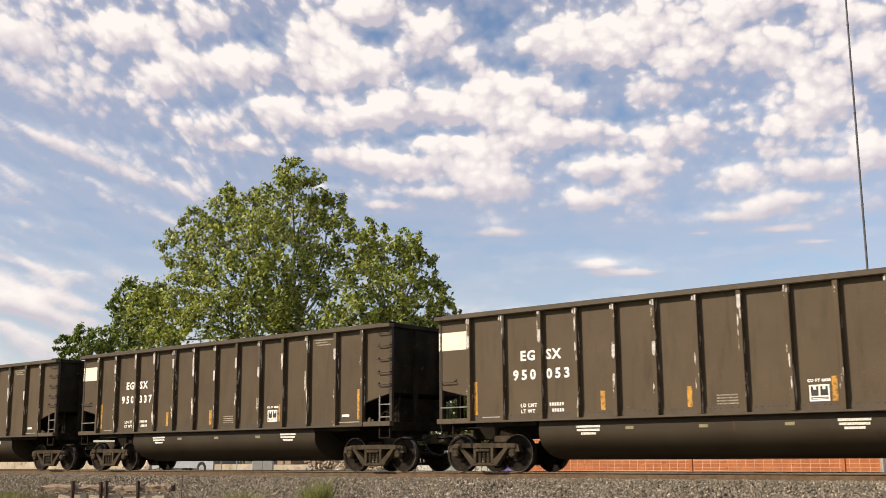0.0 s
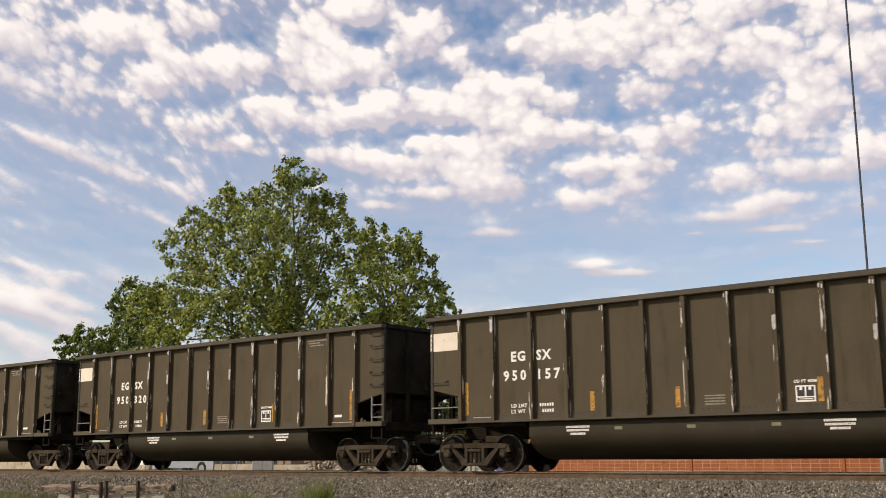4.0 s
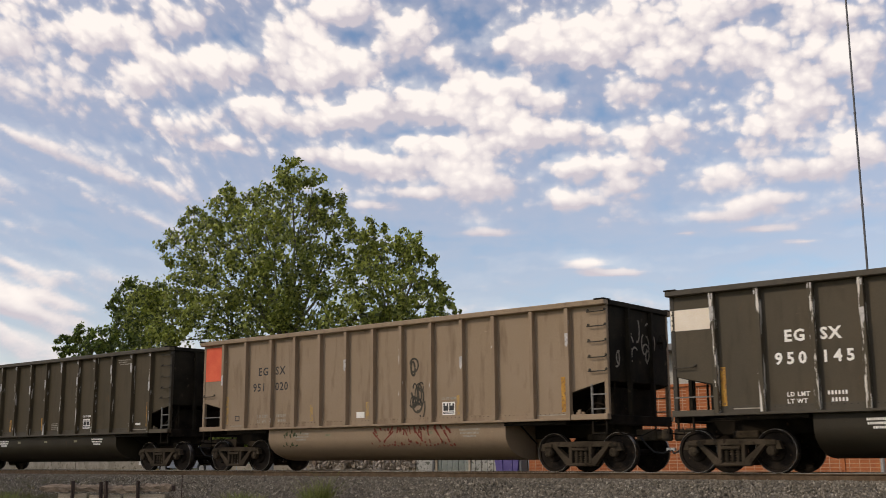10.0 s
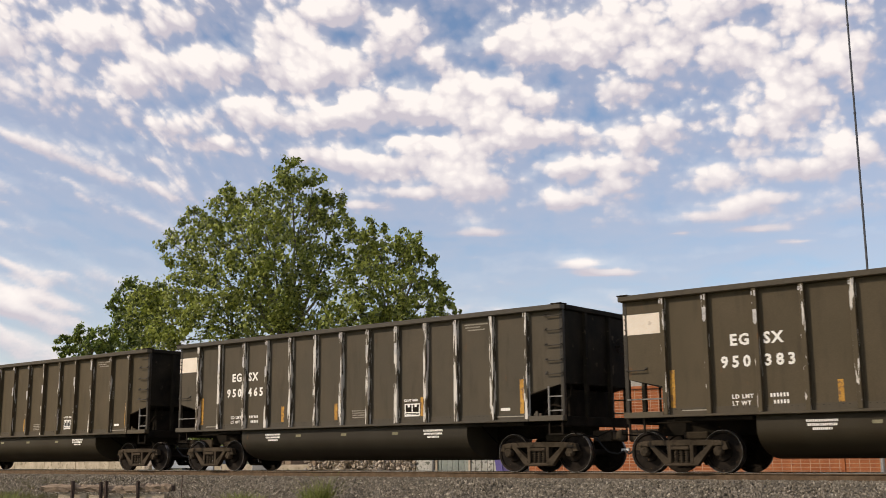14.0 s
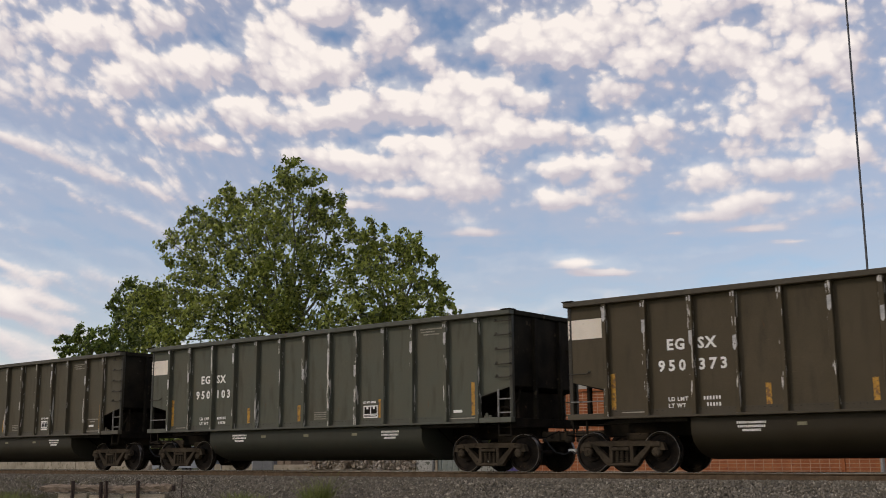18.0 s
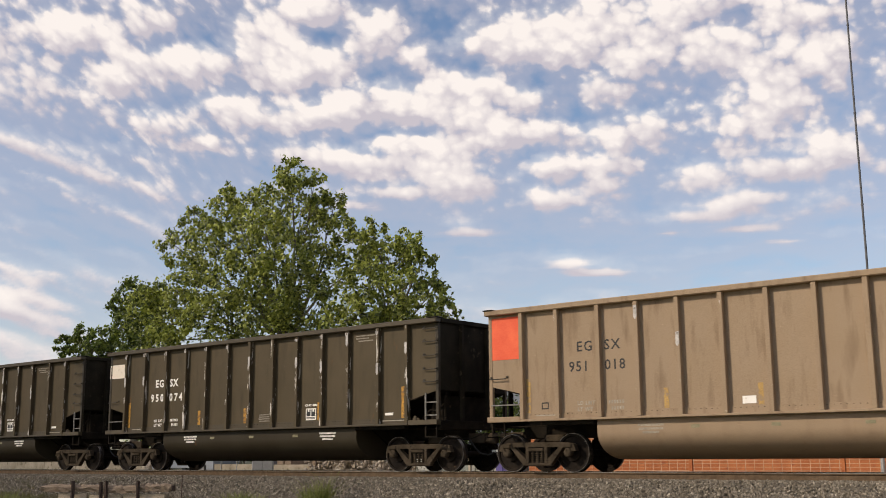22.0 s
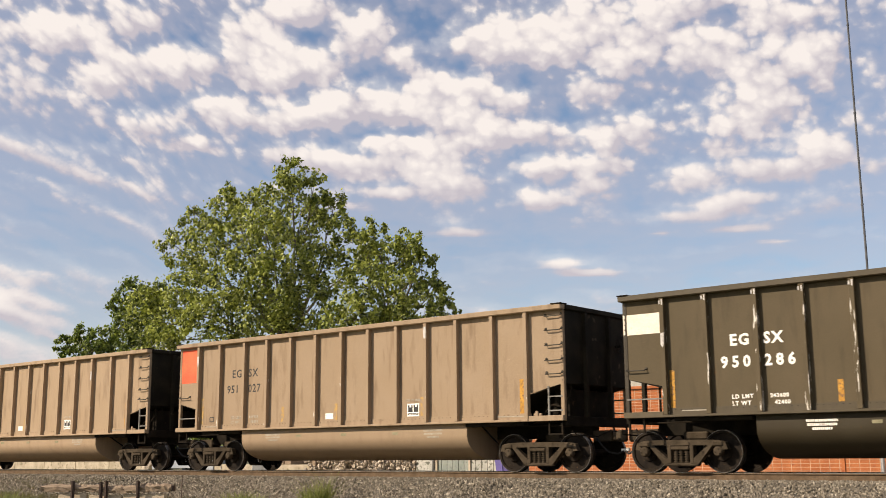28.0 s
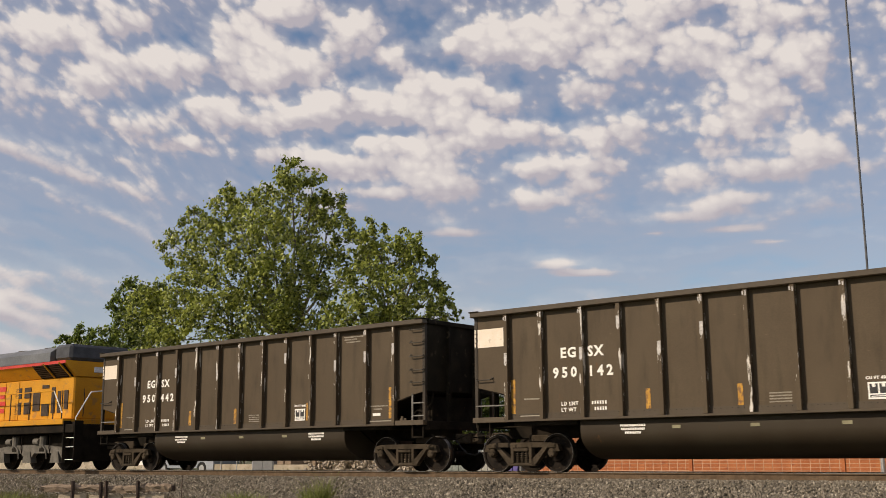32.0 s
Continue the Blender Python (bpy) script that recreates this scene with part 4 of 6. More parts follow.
def gondola(tan):
    """A bathtub coal gondola with two round-bottomed tubs between its trucks."""
    car = thing("coal_gondola", "", "gondola car", group="coal train")
    panel, rib, chord = (M_TAN_PANEL, M_TAN_RIB, M_TAN_PANEL) if tan else (M_PANEL, M_RIB, M_CHORD)
    edges = (-END,) + RIBS + (END,)
    for side in (-1, 1):
        y0, y1 = sorted((side * SKIN, side * (SKIN - 0.012)))
        for i, (a, b) in enumerate(zip(edges, edges[1:])):
            bm = bm_()
            if i in (0, len(edges) - 2):
                s = -1 if i == 0 else 1
                lo, hi = (1.98, 1.76) if i == 0 else (1.76, 1.98)
                extrude(bm, [(a + 0.004, y0, lo), (b - 0.004, y0, hi), (b - 0.004, y0, CHORD_LOW + 0.02), (a + 0.004, y0, CHORD_LOW + 0.02)], (0, y1 - y0, 0))
                part("end_side_panel", bm, panel, car)
            else:
                block(bm, a + 0.004, b - 0.004, y0, y1, SILL + 0.1, CHORD_LOW + 0.02)
                part("side_panel", bm, panel, car)
        for x in RIBS:
            bm = bm_()
            w = 0.055
            yo = side * HALF
            # a pressed hat-section post: a flat face and two flared flanges
            out = [(x - w - 0.035, side * SKIN), (x - w, side * (HALF - 0.03)), (x - w + 0.012, yo), (x + w, yo), (x + w, side * SKIN)]
            low = SILL + 0.06
            extrude(bm, [(px, py, low) for px, py in out], (0, 0, CHORD_LOW + 0.01 - low))
            part("rib", bm, rib, car)
        bm = bm_()
        ya, yb = sorted((side * (SKIN - 0.05), side * (HALF + 0.03)))
        block(bm, -END - 0.05, END + 0.05, ya, yb, CHORD_LOW, TOP, 0.018)
        part("top_chord", bm, chord, car)
        bm = bm_()
        ya, yb = sorted((side * (SKIN - 0.03), side * (HALF + 0.005)))
        block(bm, -6.3, 6.3, ya, yb, SILL, SILL + 0.055, 0.01)
        block(bm, -6.3, 6.3, *sorted((side * (SKIN - 0.03), side * (SKIN + 0.02))), SILL + 0.05, SILL + 0.2)
        part("side_sill", bm, chord, car)
        bm = bm_()
        for i in range(96):
            x = -6.17 + i * 0.13
            if min(abs(x - r) for r in RIBS) > 0.09:
                block(bm, x - 0.007, x + 0.007, *sorted((side * (SKIN + 0.018), side * (SKIN + 0.026))), SILL + 0.155, SILL + 0.169)
        tagged(part("sill_bolts", bm, M_UNDER, car), kind="stuff")
        for s in (-1, 1):
            bm = bm_()
            block(bm, *sorted((s * 6.3, s * (END + 0.02))), *sorted((side * (SKIN - 0.06), side * (HALF - 0.02))), SILL, SILL + 0.13, 0.01)
            part("step_sill", bm, chord, car)
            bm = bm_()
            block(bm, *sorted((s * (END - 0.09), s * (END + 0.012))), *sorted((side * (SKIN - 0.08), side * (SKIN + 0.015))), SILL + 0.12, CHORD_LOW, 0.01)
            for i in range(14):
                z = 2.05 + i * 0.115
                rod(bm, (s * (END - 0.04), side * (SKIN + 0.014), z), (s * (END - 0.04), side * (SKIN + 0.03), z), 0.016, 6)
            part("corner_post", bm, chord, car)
        # rounded tub
        bm = bm_()
        prof = [(side * 1.42, 1.12)] + [(side * 1.44, 1.04)] + [(side * (0.24 + 1.2 * math.cos(a)), 0.82 - 0.62 * math.sin(a)) for a in [radians(v) for v in range(0, 91, 6)]] + [(side * 0.2, 0.2), (side * 0.16, 0.3), (side * 0.16, 1.12)]
        extrude(bm, [(-4.24, y, z) for y, z in prof], (8.56, 0, 0))
        part("tub", bm, M_TAN_TUB if tan else M_TUB, car, "round-bottomed dusty tub slung between the trucks", smooth=True)
        for s in (-1, 1):
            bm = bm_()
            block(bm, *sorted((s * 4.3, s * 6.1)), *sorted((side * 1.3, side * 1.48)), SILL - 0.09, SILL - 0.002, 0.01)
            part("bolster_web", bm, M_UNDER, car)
            # handholds with turned ends
            for i, z in enumerate((2.2, 2.52, 2.88, 3.24, 3.58) if s > 0 else (2.15,)):
                x0, x1 = (14.88 - 8.09, 15.33 - 8.09) if s > 0 else (0.88 - 8.09, 1.36 - 8.09)
                y = side * (SKIN + 0.085)
                bm = bm_()
                tube(bm, [(x0, side * SKIN, z + 0.045), (x0 + 0.005, y, z), (x1 - 0.005, y, z), (x1, side * SKIN, z + 0.045)], 0.014)
                rod(bm, (x0, side * SKIN, z + 0.045), (x0, side * (SKIN + 0.02), z + 0.045), 0.034, 6)
                rod(bm, (x1, side * SKIN, z + 0.045), (x1, side * (SKIN + 0.02), z + 0.045), 0.034, 6)
                part("handhold", bm, M_GRAB, car)
            bm = bm_()
            xs = s * 6.83
            ys = sorted((side * (SKIN - 0.02), side * (SKIN + 0.02)))
            if s > 0:
                block(bm, xs - 0.022, xs + 0.022, *ys, SILL + 0.12, 1.92)
                for z in (1.33, 1.66):
                    block(bm, xs, END - 0.04, *ys, z, z + 0.032)
            else:
                block(bm, -END + 0.03, -6.3, *ys, 1.5, 1.53)
            stirrup = bm_()
            block(stirrup, *sorted((xs, s * (END - 0.05))), *ys, SILL - 0.32, SILL - 0.285)
            for x in (xs, s * (END - 0.07)):
                block(stirrup, x - 0.02, x + 0.02, *ys, SILL - 0.32, SILL + 0.02)
            part("stirrup_step", stirrup, M_UNDER, car)
            part("ladder", bm, M_LADDER, car)
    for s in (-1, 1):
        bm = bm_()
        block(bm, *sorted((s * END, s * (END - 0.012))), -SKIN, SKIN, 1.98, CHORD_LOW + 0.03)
        part("end_sheet", bm, M_END_BLACK, car, "near-black end sheet")
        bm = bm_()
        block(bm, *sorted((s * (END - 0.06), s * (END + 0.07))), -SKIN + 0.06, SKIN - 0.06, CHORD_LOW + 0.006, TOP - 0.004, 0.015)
        part("end_chord", bm, M_END_BLACK, car)
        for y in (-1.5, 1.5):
            part("corner_cap", block(bm_(), *sorted((s * (END - 0.22), s * (END + 0.07))), y - 0.15, y + 0.15, TOP - 0.012, TOP + 0.02, 0.01), M_END_BLACK, car)
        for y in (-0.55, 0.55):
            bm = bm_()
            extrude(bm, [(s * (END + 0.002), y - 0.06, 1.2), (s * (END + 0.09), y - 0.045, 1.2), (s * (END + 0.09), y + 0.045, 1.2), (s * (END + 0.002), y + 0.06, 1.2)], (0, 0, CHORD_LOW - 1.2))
            part("end_post", bm, M_END_BLACK, car)
        bm = bm_()
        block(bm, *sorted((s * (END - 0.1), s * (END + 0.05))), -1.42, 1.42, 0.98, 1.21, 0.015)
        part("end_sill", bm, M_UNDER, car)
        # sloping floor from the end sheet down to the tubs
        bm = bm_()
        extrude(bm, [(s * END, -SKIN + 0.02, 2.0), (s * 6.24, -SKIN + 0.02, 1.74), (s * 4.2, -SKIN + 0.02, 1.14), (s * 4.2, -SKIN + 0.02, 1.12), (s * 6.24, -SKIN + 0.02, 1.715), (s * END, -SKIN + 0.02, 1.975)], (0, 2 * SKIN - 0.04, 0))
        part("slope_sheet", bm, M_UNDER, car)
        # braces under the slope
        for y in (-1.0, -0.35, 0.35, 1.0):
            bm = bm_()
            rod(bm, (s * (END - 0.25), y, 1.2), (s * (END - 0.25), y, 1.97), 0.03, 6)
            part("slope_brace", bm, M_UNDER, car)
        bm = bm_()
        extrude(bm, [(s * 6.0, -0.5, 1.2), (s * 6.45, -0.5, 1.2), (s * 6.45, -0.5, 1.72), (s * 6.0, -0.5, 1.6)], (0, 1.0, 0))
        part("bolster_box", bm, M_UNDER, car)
        truck(car, s * 6.2)
        for a in (-0.89, 0.89):
            wheelset(car, s * 6.2 + a)
        bm = bm_()
        block(bm, *sorted((s * 7.2, s * 7.72)), -0.17, 0.17, 0.72, 0.98, 0.02)
        block(bm, *sorted((s * 7.7, s * 7.9)), -0.12, 0.12, 0.74, 0.94, 0.03)
        block(bm, *sorted((s * 7.86, s * 8.085)), -0.17 if s > 0 else -0.02, 0.02 if s > 0 else 0.17, 0.70, 0.98, 0.04)
        part("coupler", bm, M_TRUCK, car)
        bm = bm_()
        tube(bm, [(s * 7.45, -0.42, 0.8), (s * 7.62, -0.45, 0.62), (s * 7.78, -0.4, 0.46), (s * 7.95, -0.28, 0.42), (s * 8.085, -0.15, 0.5)], 0.023, 7)
        part("brake_hose", bm, M_RUBBER, car)
        bm = bm_()
        block(bm, *sorted((s * 7.98, s * 8.086)), -0.19, -0.11, 0.47, 0.55, 0.01)
        part("glad_hand", bm, M_GALV, car, "bright metal brake hose coupling")
        bm = bm_()
        tube(bm, [(s * 7.42, -1.42, 0.86), (s * 7.5, -1.3, 0.76), (s * 7.55, -0.5, 0.74), (s * 7.75, -0.2, 0.9)], 0.016)
        part("uncoupling_lever", bm, M_UNDER, car)
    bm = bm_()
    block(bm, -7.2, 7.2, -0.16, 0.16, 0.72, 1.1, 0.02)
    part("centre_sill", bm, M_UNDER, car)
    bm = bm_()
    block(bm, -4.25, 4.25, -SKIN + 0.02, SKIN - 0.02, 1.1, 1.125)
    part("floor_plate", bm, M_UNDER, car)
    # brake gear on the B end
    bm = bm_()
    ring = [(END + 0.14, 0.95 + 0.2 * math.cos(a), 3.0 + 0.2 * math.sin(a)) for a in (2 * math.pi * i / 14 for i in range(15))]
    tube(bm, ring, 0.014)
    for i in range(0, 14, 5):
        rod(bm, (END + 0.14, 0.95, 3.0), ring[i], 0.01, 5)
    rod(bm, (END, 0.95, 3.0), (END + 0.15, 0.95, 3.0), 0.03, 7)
    part("brake_wheel", bm, M_END_BLACK, car)
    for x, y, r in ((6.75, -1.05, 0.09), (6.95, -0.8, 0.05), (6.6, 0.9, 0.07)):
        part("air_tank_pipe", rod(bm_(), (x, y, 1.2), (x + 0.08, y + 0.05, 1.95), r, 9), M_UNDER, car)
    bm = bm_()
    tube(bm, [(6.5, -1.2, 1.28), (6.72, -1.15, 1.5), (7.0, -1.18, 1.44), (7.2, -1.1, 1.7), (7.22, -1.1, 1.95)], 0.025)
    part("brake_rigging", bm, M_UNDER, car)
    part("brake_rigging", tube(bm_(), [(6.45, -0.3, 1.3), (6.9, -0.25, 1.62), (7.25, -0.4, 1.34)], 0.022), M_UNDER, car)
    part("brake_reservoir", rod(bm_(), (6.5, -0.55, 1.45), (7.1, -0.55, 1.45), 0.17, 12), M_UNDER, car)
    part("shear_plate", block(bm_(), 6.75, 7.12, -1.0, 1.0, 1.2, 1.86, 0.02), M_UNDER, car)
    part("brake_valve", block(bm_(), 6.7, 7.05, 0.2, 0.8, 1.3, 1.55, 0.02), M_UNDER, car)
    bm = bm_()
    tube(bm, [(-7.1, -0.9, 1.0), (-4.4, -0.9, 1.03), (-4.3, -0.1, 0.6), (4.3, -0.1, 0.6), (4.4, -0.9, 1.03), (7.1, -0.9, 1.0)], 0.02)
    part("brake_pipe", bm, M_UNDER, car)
    bm = bm_()
    block(bm, 6.4, 6.62, -SKIN - 0.03, -SKIN + 0.02, SILL + 0.13, SILL + 0.19, 0.01)
    block(bm, 6.46, 6.54, -SKIN - 0.06, -SKIN - 0.02, SILL + 0.12, SILL + 0.24, 0.01)
    part("jacking_pad", bm, chord, car)
    return car


def bars(spec, y, fill=0.62):
    """Rows of small plain bars, for writing too small to read: (x0, x1, z) with one height."""
    bm = bm_()
    for x0, x1, z, h in spec:
        n = max(2, round((x1 - x0) / (h * 0.85)))
        step = (x1 - x0) / n
        for i in range(n):
            block(bm, x0 + i * step, x0 + (i + fill) * step, y - 0.003, y, z, z + h)
    return bm


FACE = -SKIN - 0.002


def decal(name, x0, x1, z0, z1, material, car, label="", y=FACE):
    key = ("decal", name, x0, x1, z0, z1, material.name, y)
    if key not in LETTERING:
        LETTERING[key] = mesh_of(block(bm_(), x0 - 8.09, x1 - 8.09, y - 0.003, y, z0, z1), material, name)
    return part(name, LETTERING[key], None, car, label)


def shared(key, make, material):
    if key not in LETTERING:
        LETTERING[key] = mesh_of(make(), material, key)
    return LETTERING[key]


def letter_car(car, number, tan, wide_badge):
    ink = M_BLACK if tan else M_WHITE
    bold = 0.004 if tan else 0.011
    for text, x, z, h, name in (("EG", 3.37, 2.57, 0.24, "reporting_mark"), ("SX", 4.12, 2.57, 0.24, "reporting_mark"),
                                (number[:3], 3.15, 2.11, 0.24, "car_number"), (number[3:], 4.12, 2.11, 0.24, "car_number")):
        part(name, lettering(text, h, ink, bold, (0.96 if tan else 1.26) if name == "car_number" else 1.0), None, car, at=(x - 8.09, FACE, z + (0.12 if tan else 0)))
    small = M_FADED if tan else M_WHITE
    for text, x, z in (("LD LMT", 3.36, 1.45), ("LT WT", 3.36, 1.31)):
        part("weight_stencil", lettering(text, 0.088, small, 0.004), None, car, at=(x - 8.09, FACE, z))
    weights = {"950286": ("243600", "42400"), "950407": ("243500", "42500")}.get(number)
    if weights:
        for text, x, z in ((weights[0], 4.2, 1.45), (weights[1], 4.29, 1.31)):
            part("weight_stencil", lettering(text, 0.082, small, 0.004), None, car, at=(x - 8.09, FACE, z))
    else:
        part("weight_stencil_figure", shared("weight_figures_tan" if tan else "weight_stencil_figure", lambda: bars([(4.2 - 8.09, 4.62 - 8.09, 1.455, 0.078), (4.27 - 8.09, 4.62 - 8.09, 1.315, 0.078)], FACE, 0.55), small), None, car)
    if tan:
        decal("end_patch", 0.90, 1.72, 2.62, 3.66, M_ORANGE, car, "orange-red square at the car's end")
        part("square_stencil", shared("square_stencil", lambda: block(block(block(block(bm_(), 0, 0.2, -0.003, 0, 0, 0.025), 0, 0.2, -0.003, 0, 0.135, 0.16), 0, 0.025, -0.003, 0, 0.025, 0.135), 0.175, 0.2, -0.003, 0, 0.025, 0.135), M_BLACK), None, car, "small dark square outline", at=(2.36 - 8.09, FACE, 1.38))
        decal("tag_plate", 7.42, 7.72, 1.34, 1.50, M_WHITE, car, "small white plate")
    else:
        decal("end_patch", 0.88, 1.78, 2.96, 3.42, M_CREAM, car, "cream-white rectangle at the car's end")
        decal("end_patch_edge", 0.828, 0.872, 2.96, 3.42, M_CREAM, car, y=-SKIN - 0.018)
        part("consolidated_stencil", shared("consolidated_stencil", lambda: bars([(8.46 - 8.09, 8.94 - 8.09, 1.52 - 0.06 * i, 0.03) for i in range(4)], FACE), M_FADED), None, car)
    for x, z0, z1 in ((1.99, 1.27, 2.12), (5.66, 1.31, 1.75), (7.83, 1.31, 1.76), (10.98, 1.33, 1.82), (14.14, 1.28, 2.12)):
        decal("reflective_stripe", x - 0.058, x + 0.058, z0, z1, M_YELLOW_FADED if tan and x < 14 else M_YELLOW, car, "faded yellow reflective stripe" if tan and x < 14 else "yellow reflective stripe")
    # badge: a white frame round two dark fields
    w = 0.52 if wide_badge else 0.41
    bx, bz = (10.37 if wide_badge else 10.46), 1.33
    fr = bm_()
    for x0, x1, z0, z1 in ((0, w, 0, 0.035), (0, w, 0.3, 0.33), (0, 0.03, 0.035, 0.3), (w - 0.03, w, 0.035, 0.3), (w / 2 - 0.016, w / 2 + 0.016, 0.11, 0.3), (0.03, w - 0.03, 0.085, 0.11), (0.06, w - 0.06, 0.05, 0.066), (w * 0.2, w * 0.34, 0.235, 0.3), (w * 0.66, w * 0.8, 0.235, 0.3)):
        block(fr, bx + x0 - 8.09, bx + x1 - 8.09, FACE - 0.005, FACE - 0.002, bz + z0, bz + z1)
    badge = part("badge", shared("badge_frame_%d" % wide_badge, lambda: fr, M_WHITE), None, car, "white-framed square badge with dark fields")
    decal("badge_field", bx + 0.03, bx + w - 0.03, bz + 0.03, bz + 0.3, M_BLACK if not wide_badge else M_UNDER, badge)
    part("capacity_stencil", lettering("CU FT 4000", 0.058, small, 0.004), None, car, at=(bx - 0.03 - 8.09, FACE, bz + 0.39))
    for a in (4.9 - 8.09, 10.98 - 8.09):
        part("tub_stencil", shared("tub_stencil_tan" if tan else "tub_stencil", lambda: bars([(o, 0.65 - o, z, 0.05) for z, o in ((0.93, 0.0), (0.85, 0.02), (0.77, 0.12))], 0, 0.72), small), None, car, at=(a, -1.438, 0))
    if not tan:
        part("upper_stencil", shared("upper_stencil", lambda: bars([(12.4 - 8.09, 13.15 - 8.09, 3.55, 0.035), (12.42 - 8.09, 12.9 - 8.09, 3.48, 0.035), (12.5 - 8.09, 13.05 - 8.09, 3.41, 0.035)], FACE), M_FADED), None, car)
        decal("stencil_bar", 13.5, 13.78, 1.38, 1.45, M_WHITE, car, "small white plate")
    for x in (6.3, 8.1, 10.0):
        decal("reflector", x - 0.1, x + 0.1, 0.87, 0.94, M_LIME, car, "small pale reflector", y=-1.442)
    decal("sill_stencil", 2.2, 2.9, 1.225, 1.25, M_FADED, car, y=-SKIN - 0.022)
    decal("sill_stencil", 13.4, 14.2, 1.225, 1.25, M_FADED, car, y=-SKIN - 0.022)


M_LIME = plain("reflector_pale", (0.2, 0.18, 0.1), (0.28, 0.25, 0.15), 6.0, 0.6)


def scrawls(car):
    """Sprayed scrawls: loose looping strokes with no letters, on the panels and the tub."""
    rng = random.Random(3)
    for x, z, wide, high, y, ink, loops, label in (
            (9.3, 1.25, 0.62, 0.95, FACE - 0.004, M_SCRAWL, 11, "dark sprayed scrawl"),
            (9.35, 2.35, 0.3, 0.6, FACE - 0.004, M_SCRAWL, 2, "dark sprayed scrawl"),
            (7.9, 0.66, 2.9, 0.32, -1.452, M_SCRAWL_RED, 26, "dark red sprayed scrawl"),
            (4.35, 0.66, 0.85, 0.3, -1.452, M_SCRAWL_GREEN, 6, "dark sprayed scrawl")):
        bm = bm_()
        for i in range(loops):
            rx, rz = rng.uniform(0.05, 0.16), min(high * 0.45, rng.uniform(0.1, 0.3))
            cx, cz = x + rx + (wide - 2 * rx) * (i + rng.random()) / loops, z + rz + max(0.0, high - 2 * rz) * rng.random()
            a0, turn, lean = rng.uniform(0, 6.28), rng.uniform(3.0, 6.5), rng.uniform(-0.5, 0.5)
            w = rng.uniform(0.014, 0.03)
            pts = [Vector((cx - 8.09 + rx * math.cos(a0 + turn * q / 12) + lean * rz * 0.4 * math.sin(a0 + turn * q / 12), y - 0.0004 * i, cz + rz * math.sin(a0 + turn * q / 12))) for q in range(13)]
            if y > -1.46:
                # short crossing strokes
                pts = [Vector((cx - 8.09 + rng.uniform(-0.14, 0.14), y - 0.0004 * i, z + high * (0.05 + 0.9 * ((q + i) % 2)) + rng.uniform(-0.06, 0.06))) for q in range(3)]
            for a, b in zip(pts, pts[1:]):
                d = b - a
                s = Vector((-d.z, 0, d.x)).normalized() * w
                if d.length > 0.004:
                    extrude(bm, [a - s - d * 0.2, a + s - d * 0.2, b + s + d * 0.2, b - s + d * 0.2], (0, -0.0003, 0))
        if z < 1.0:
            # pressed onto the tub's rounded side
            for v in bm.verts:
                v.co.y += 1.2 * (1 - math.sqrt(1 - (max(0.0, 0.82 - v.co.z) / 0.62) ** 2))
        part("scrawl", bm, ink, car, label)
    bm = bm_()
    for i in range(13):
        cy, cz, ry, rz = rng.uniform(-1.2, 0.9), rng.uniform(2.5, 3.3), rng.uniform(0.08, 0.2), rng.uniform(0.12, 0.32)
        a0, turn, x = rng.uniform(0, 6.28), rng.uniform(2.5, 5.5), END + 0.003 + 0.0005 * i
        pts = [Vector((x, cy + ry * math.cos(a0 + turn * q / 10), cz + rz * math.sin(a0 + turn * q / 10))) for q in range(11)]
        for a, b in zip(pts, pts[1:]):
            s = Vector((0, -(b - a).z, (b - a).y)).normalized() * 0.022
            extrude(bm, [a - s, a + s, b + s, b - s], (0.0004, 0, 0))
    part("scrawl", bm, M_FADED, car, "pale sprayed scrawl on the end sheet")


M_SCRAWL = plain("spray_dark", (0.04, 0.034, 0.022), (0.08, 0.065, 0.042), 5.0, 0.7)
M_SCRAWL_GREEN = plain("spray_dark_green", (0.05, 0.06, 0.025), (0.08, 0.09, 0.04), 5.0, 0.7)
M_SCRAWL_RED = plain("spray_red_brown", (0.17, 0.03, 0.018), (0.24, 0.055, 0.03), 5.0, 0.7)
DARK, SLATE, BROWN, TAN = (0.087, 0.066, 0.037, 1), (0.084, 0.068, 0.045, 1), (0.085, 0.061, 0.037, 1), (0.335, 0.24, 0.152, 1)
GREEN_SLATE, DULL_SLATE = (0.116, 0.116, 0.083, 1), (0.093, 0.079, 0.051, 1)
NUMBERS = ("950053", "950337", "950283", "950157", "950320", "950178", "950050", "950145", "951020", "950229", "950383", "950465", "950261",
           "950373", "950103", "950407", "951018", "950074", "950211", "950468", "950286", "951027", "951044", "950142", "950442")
SLATES = {6, 7, 11, 14}
BROWNS = {0, 1, 23, 24, 2}


def start_of(k):
    return pose(travelled(0) - k * CAR + CAR / 2, 0, 0)


patterns = {}
cars = []
for k, number in enumerate(NUMBERS):
    tan = number.startswith("951")
    if tan in patterns:
        car = copy_thing(patterns[tan], start_of(k))
    else:
        car = patterns[tan] = gondola(tan)
        car.matrix_basis = start_of(k)
    tint = TAN if tan else GREEN_SLATE if k == 14 else DULL_SLATE if k == 15 else SLATE if k in SLATES else BROWN if k in BROWNS else DARK
    vary = random.Random(k).uniform(0.92, 1.1)
    cars.append(car)
    for ob in car.children_recursive:
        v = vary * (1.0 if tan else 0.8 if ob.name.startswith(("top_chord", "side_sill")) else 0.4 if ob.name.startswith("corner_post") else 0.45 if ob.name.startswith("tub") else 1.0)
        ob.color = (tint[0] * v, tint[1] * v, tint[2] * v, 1)
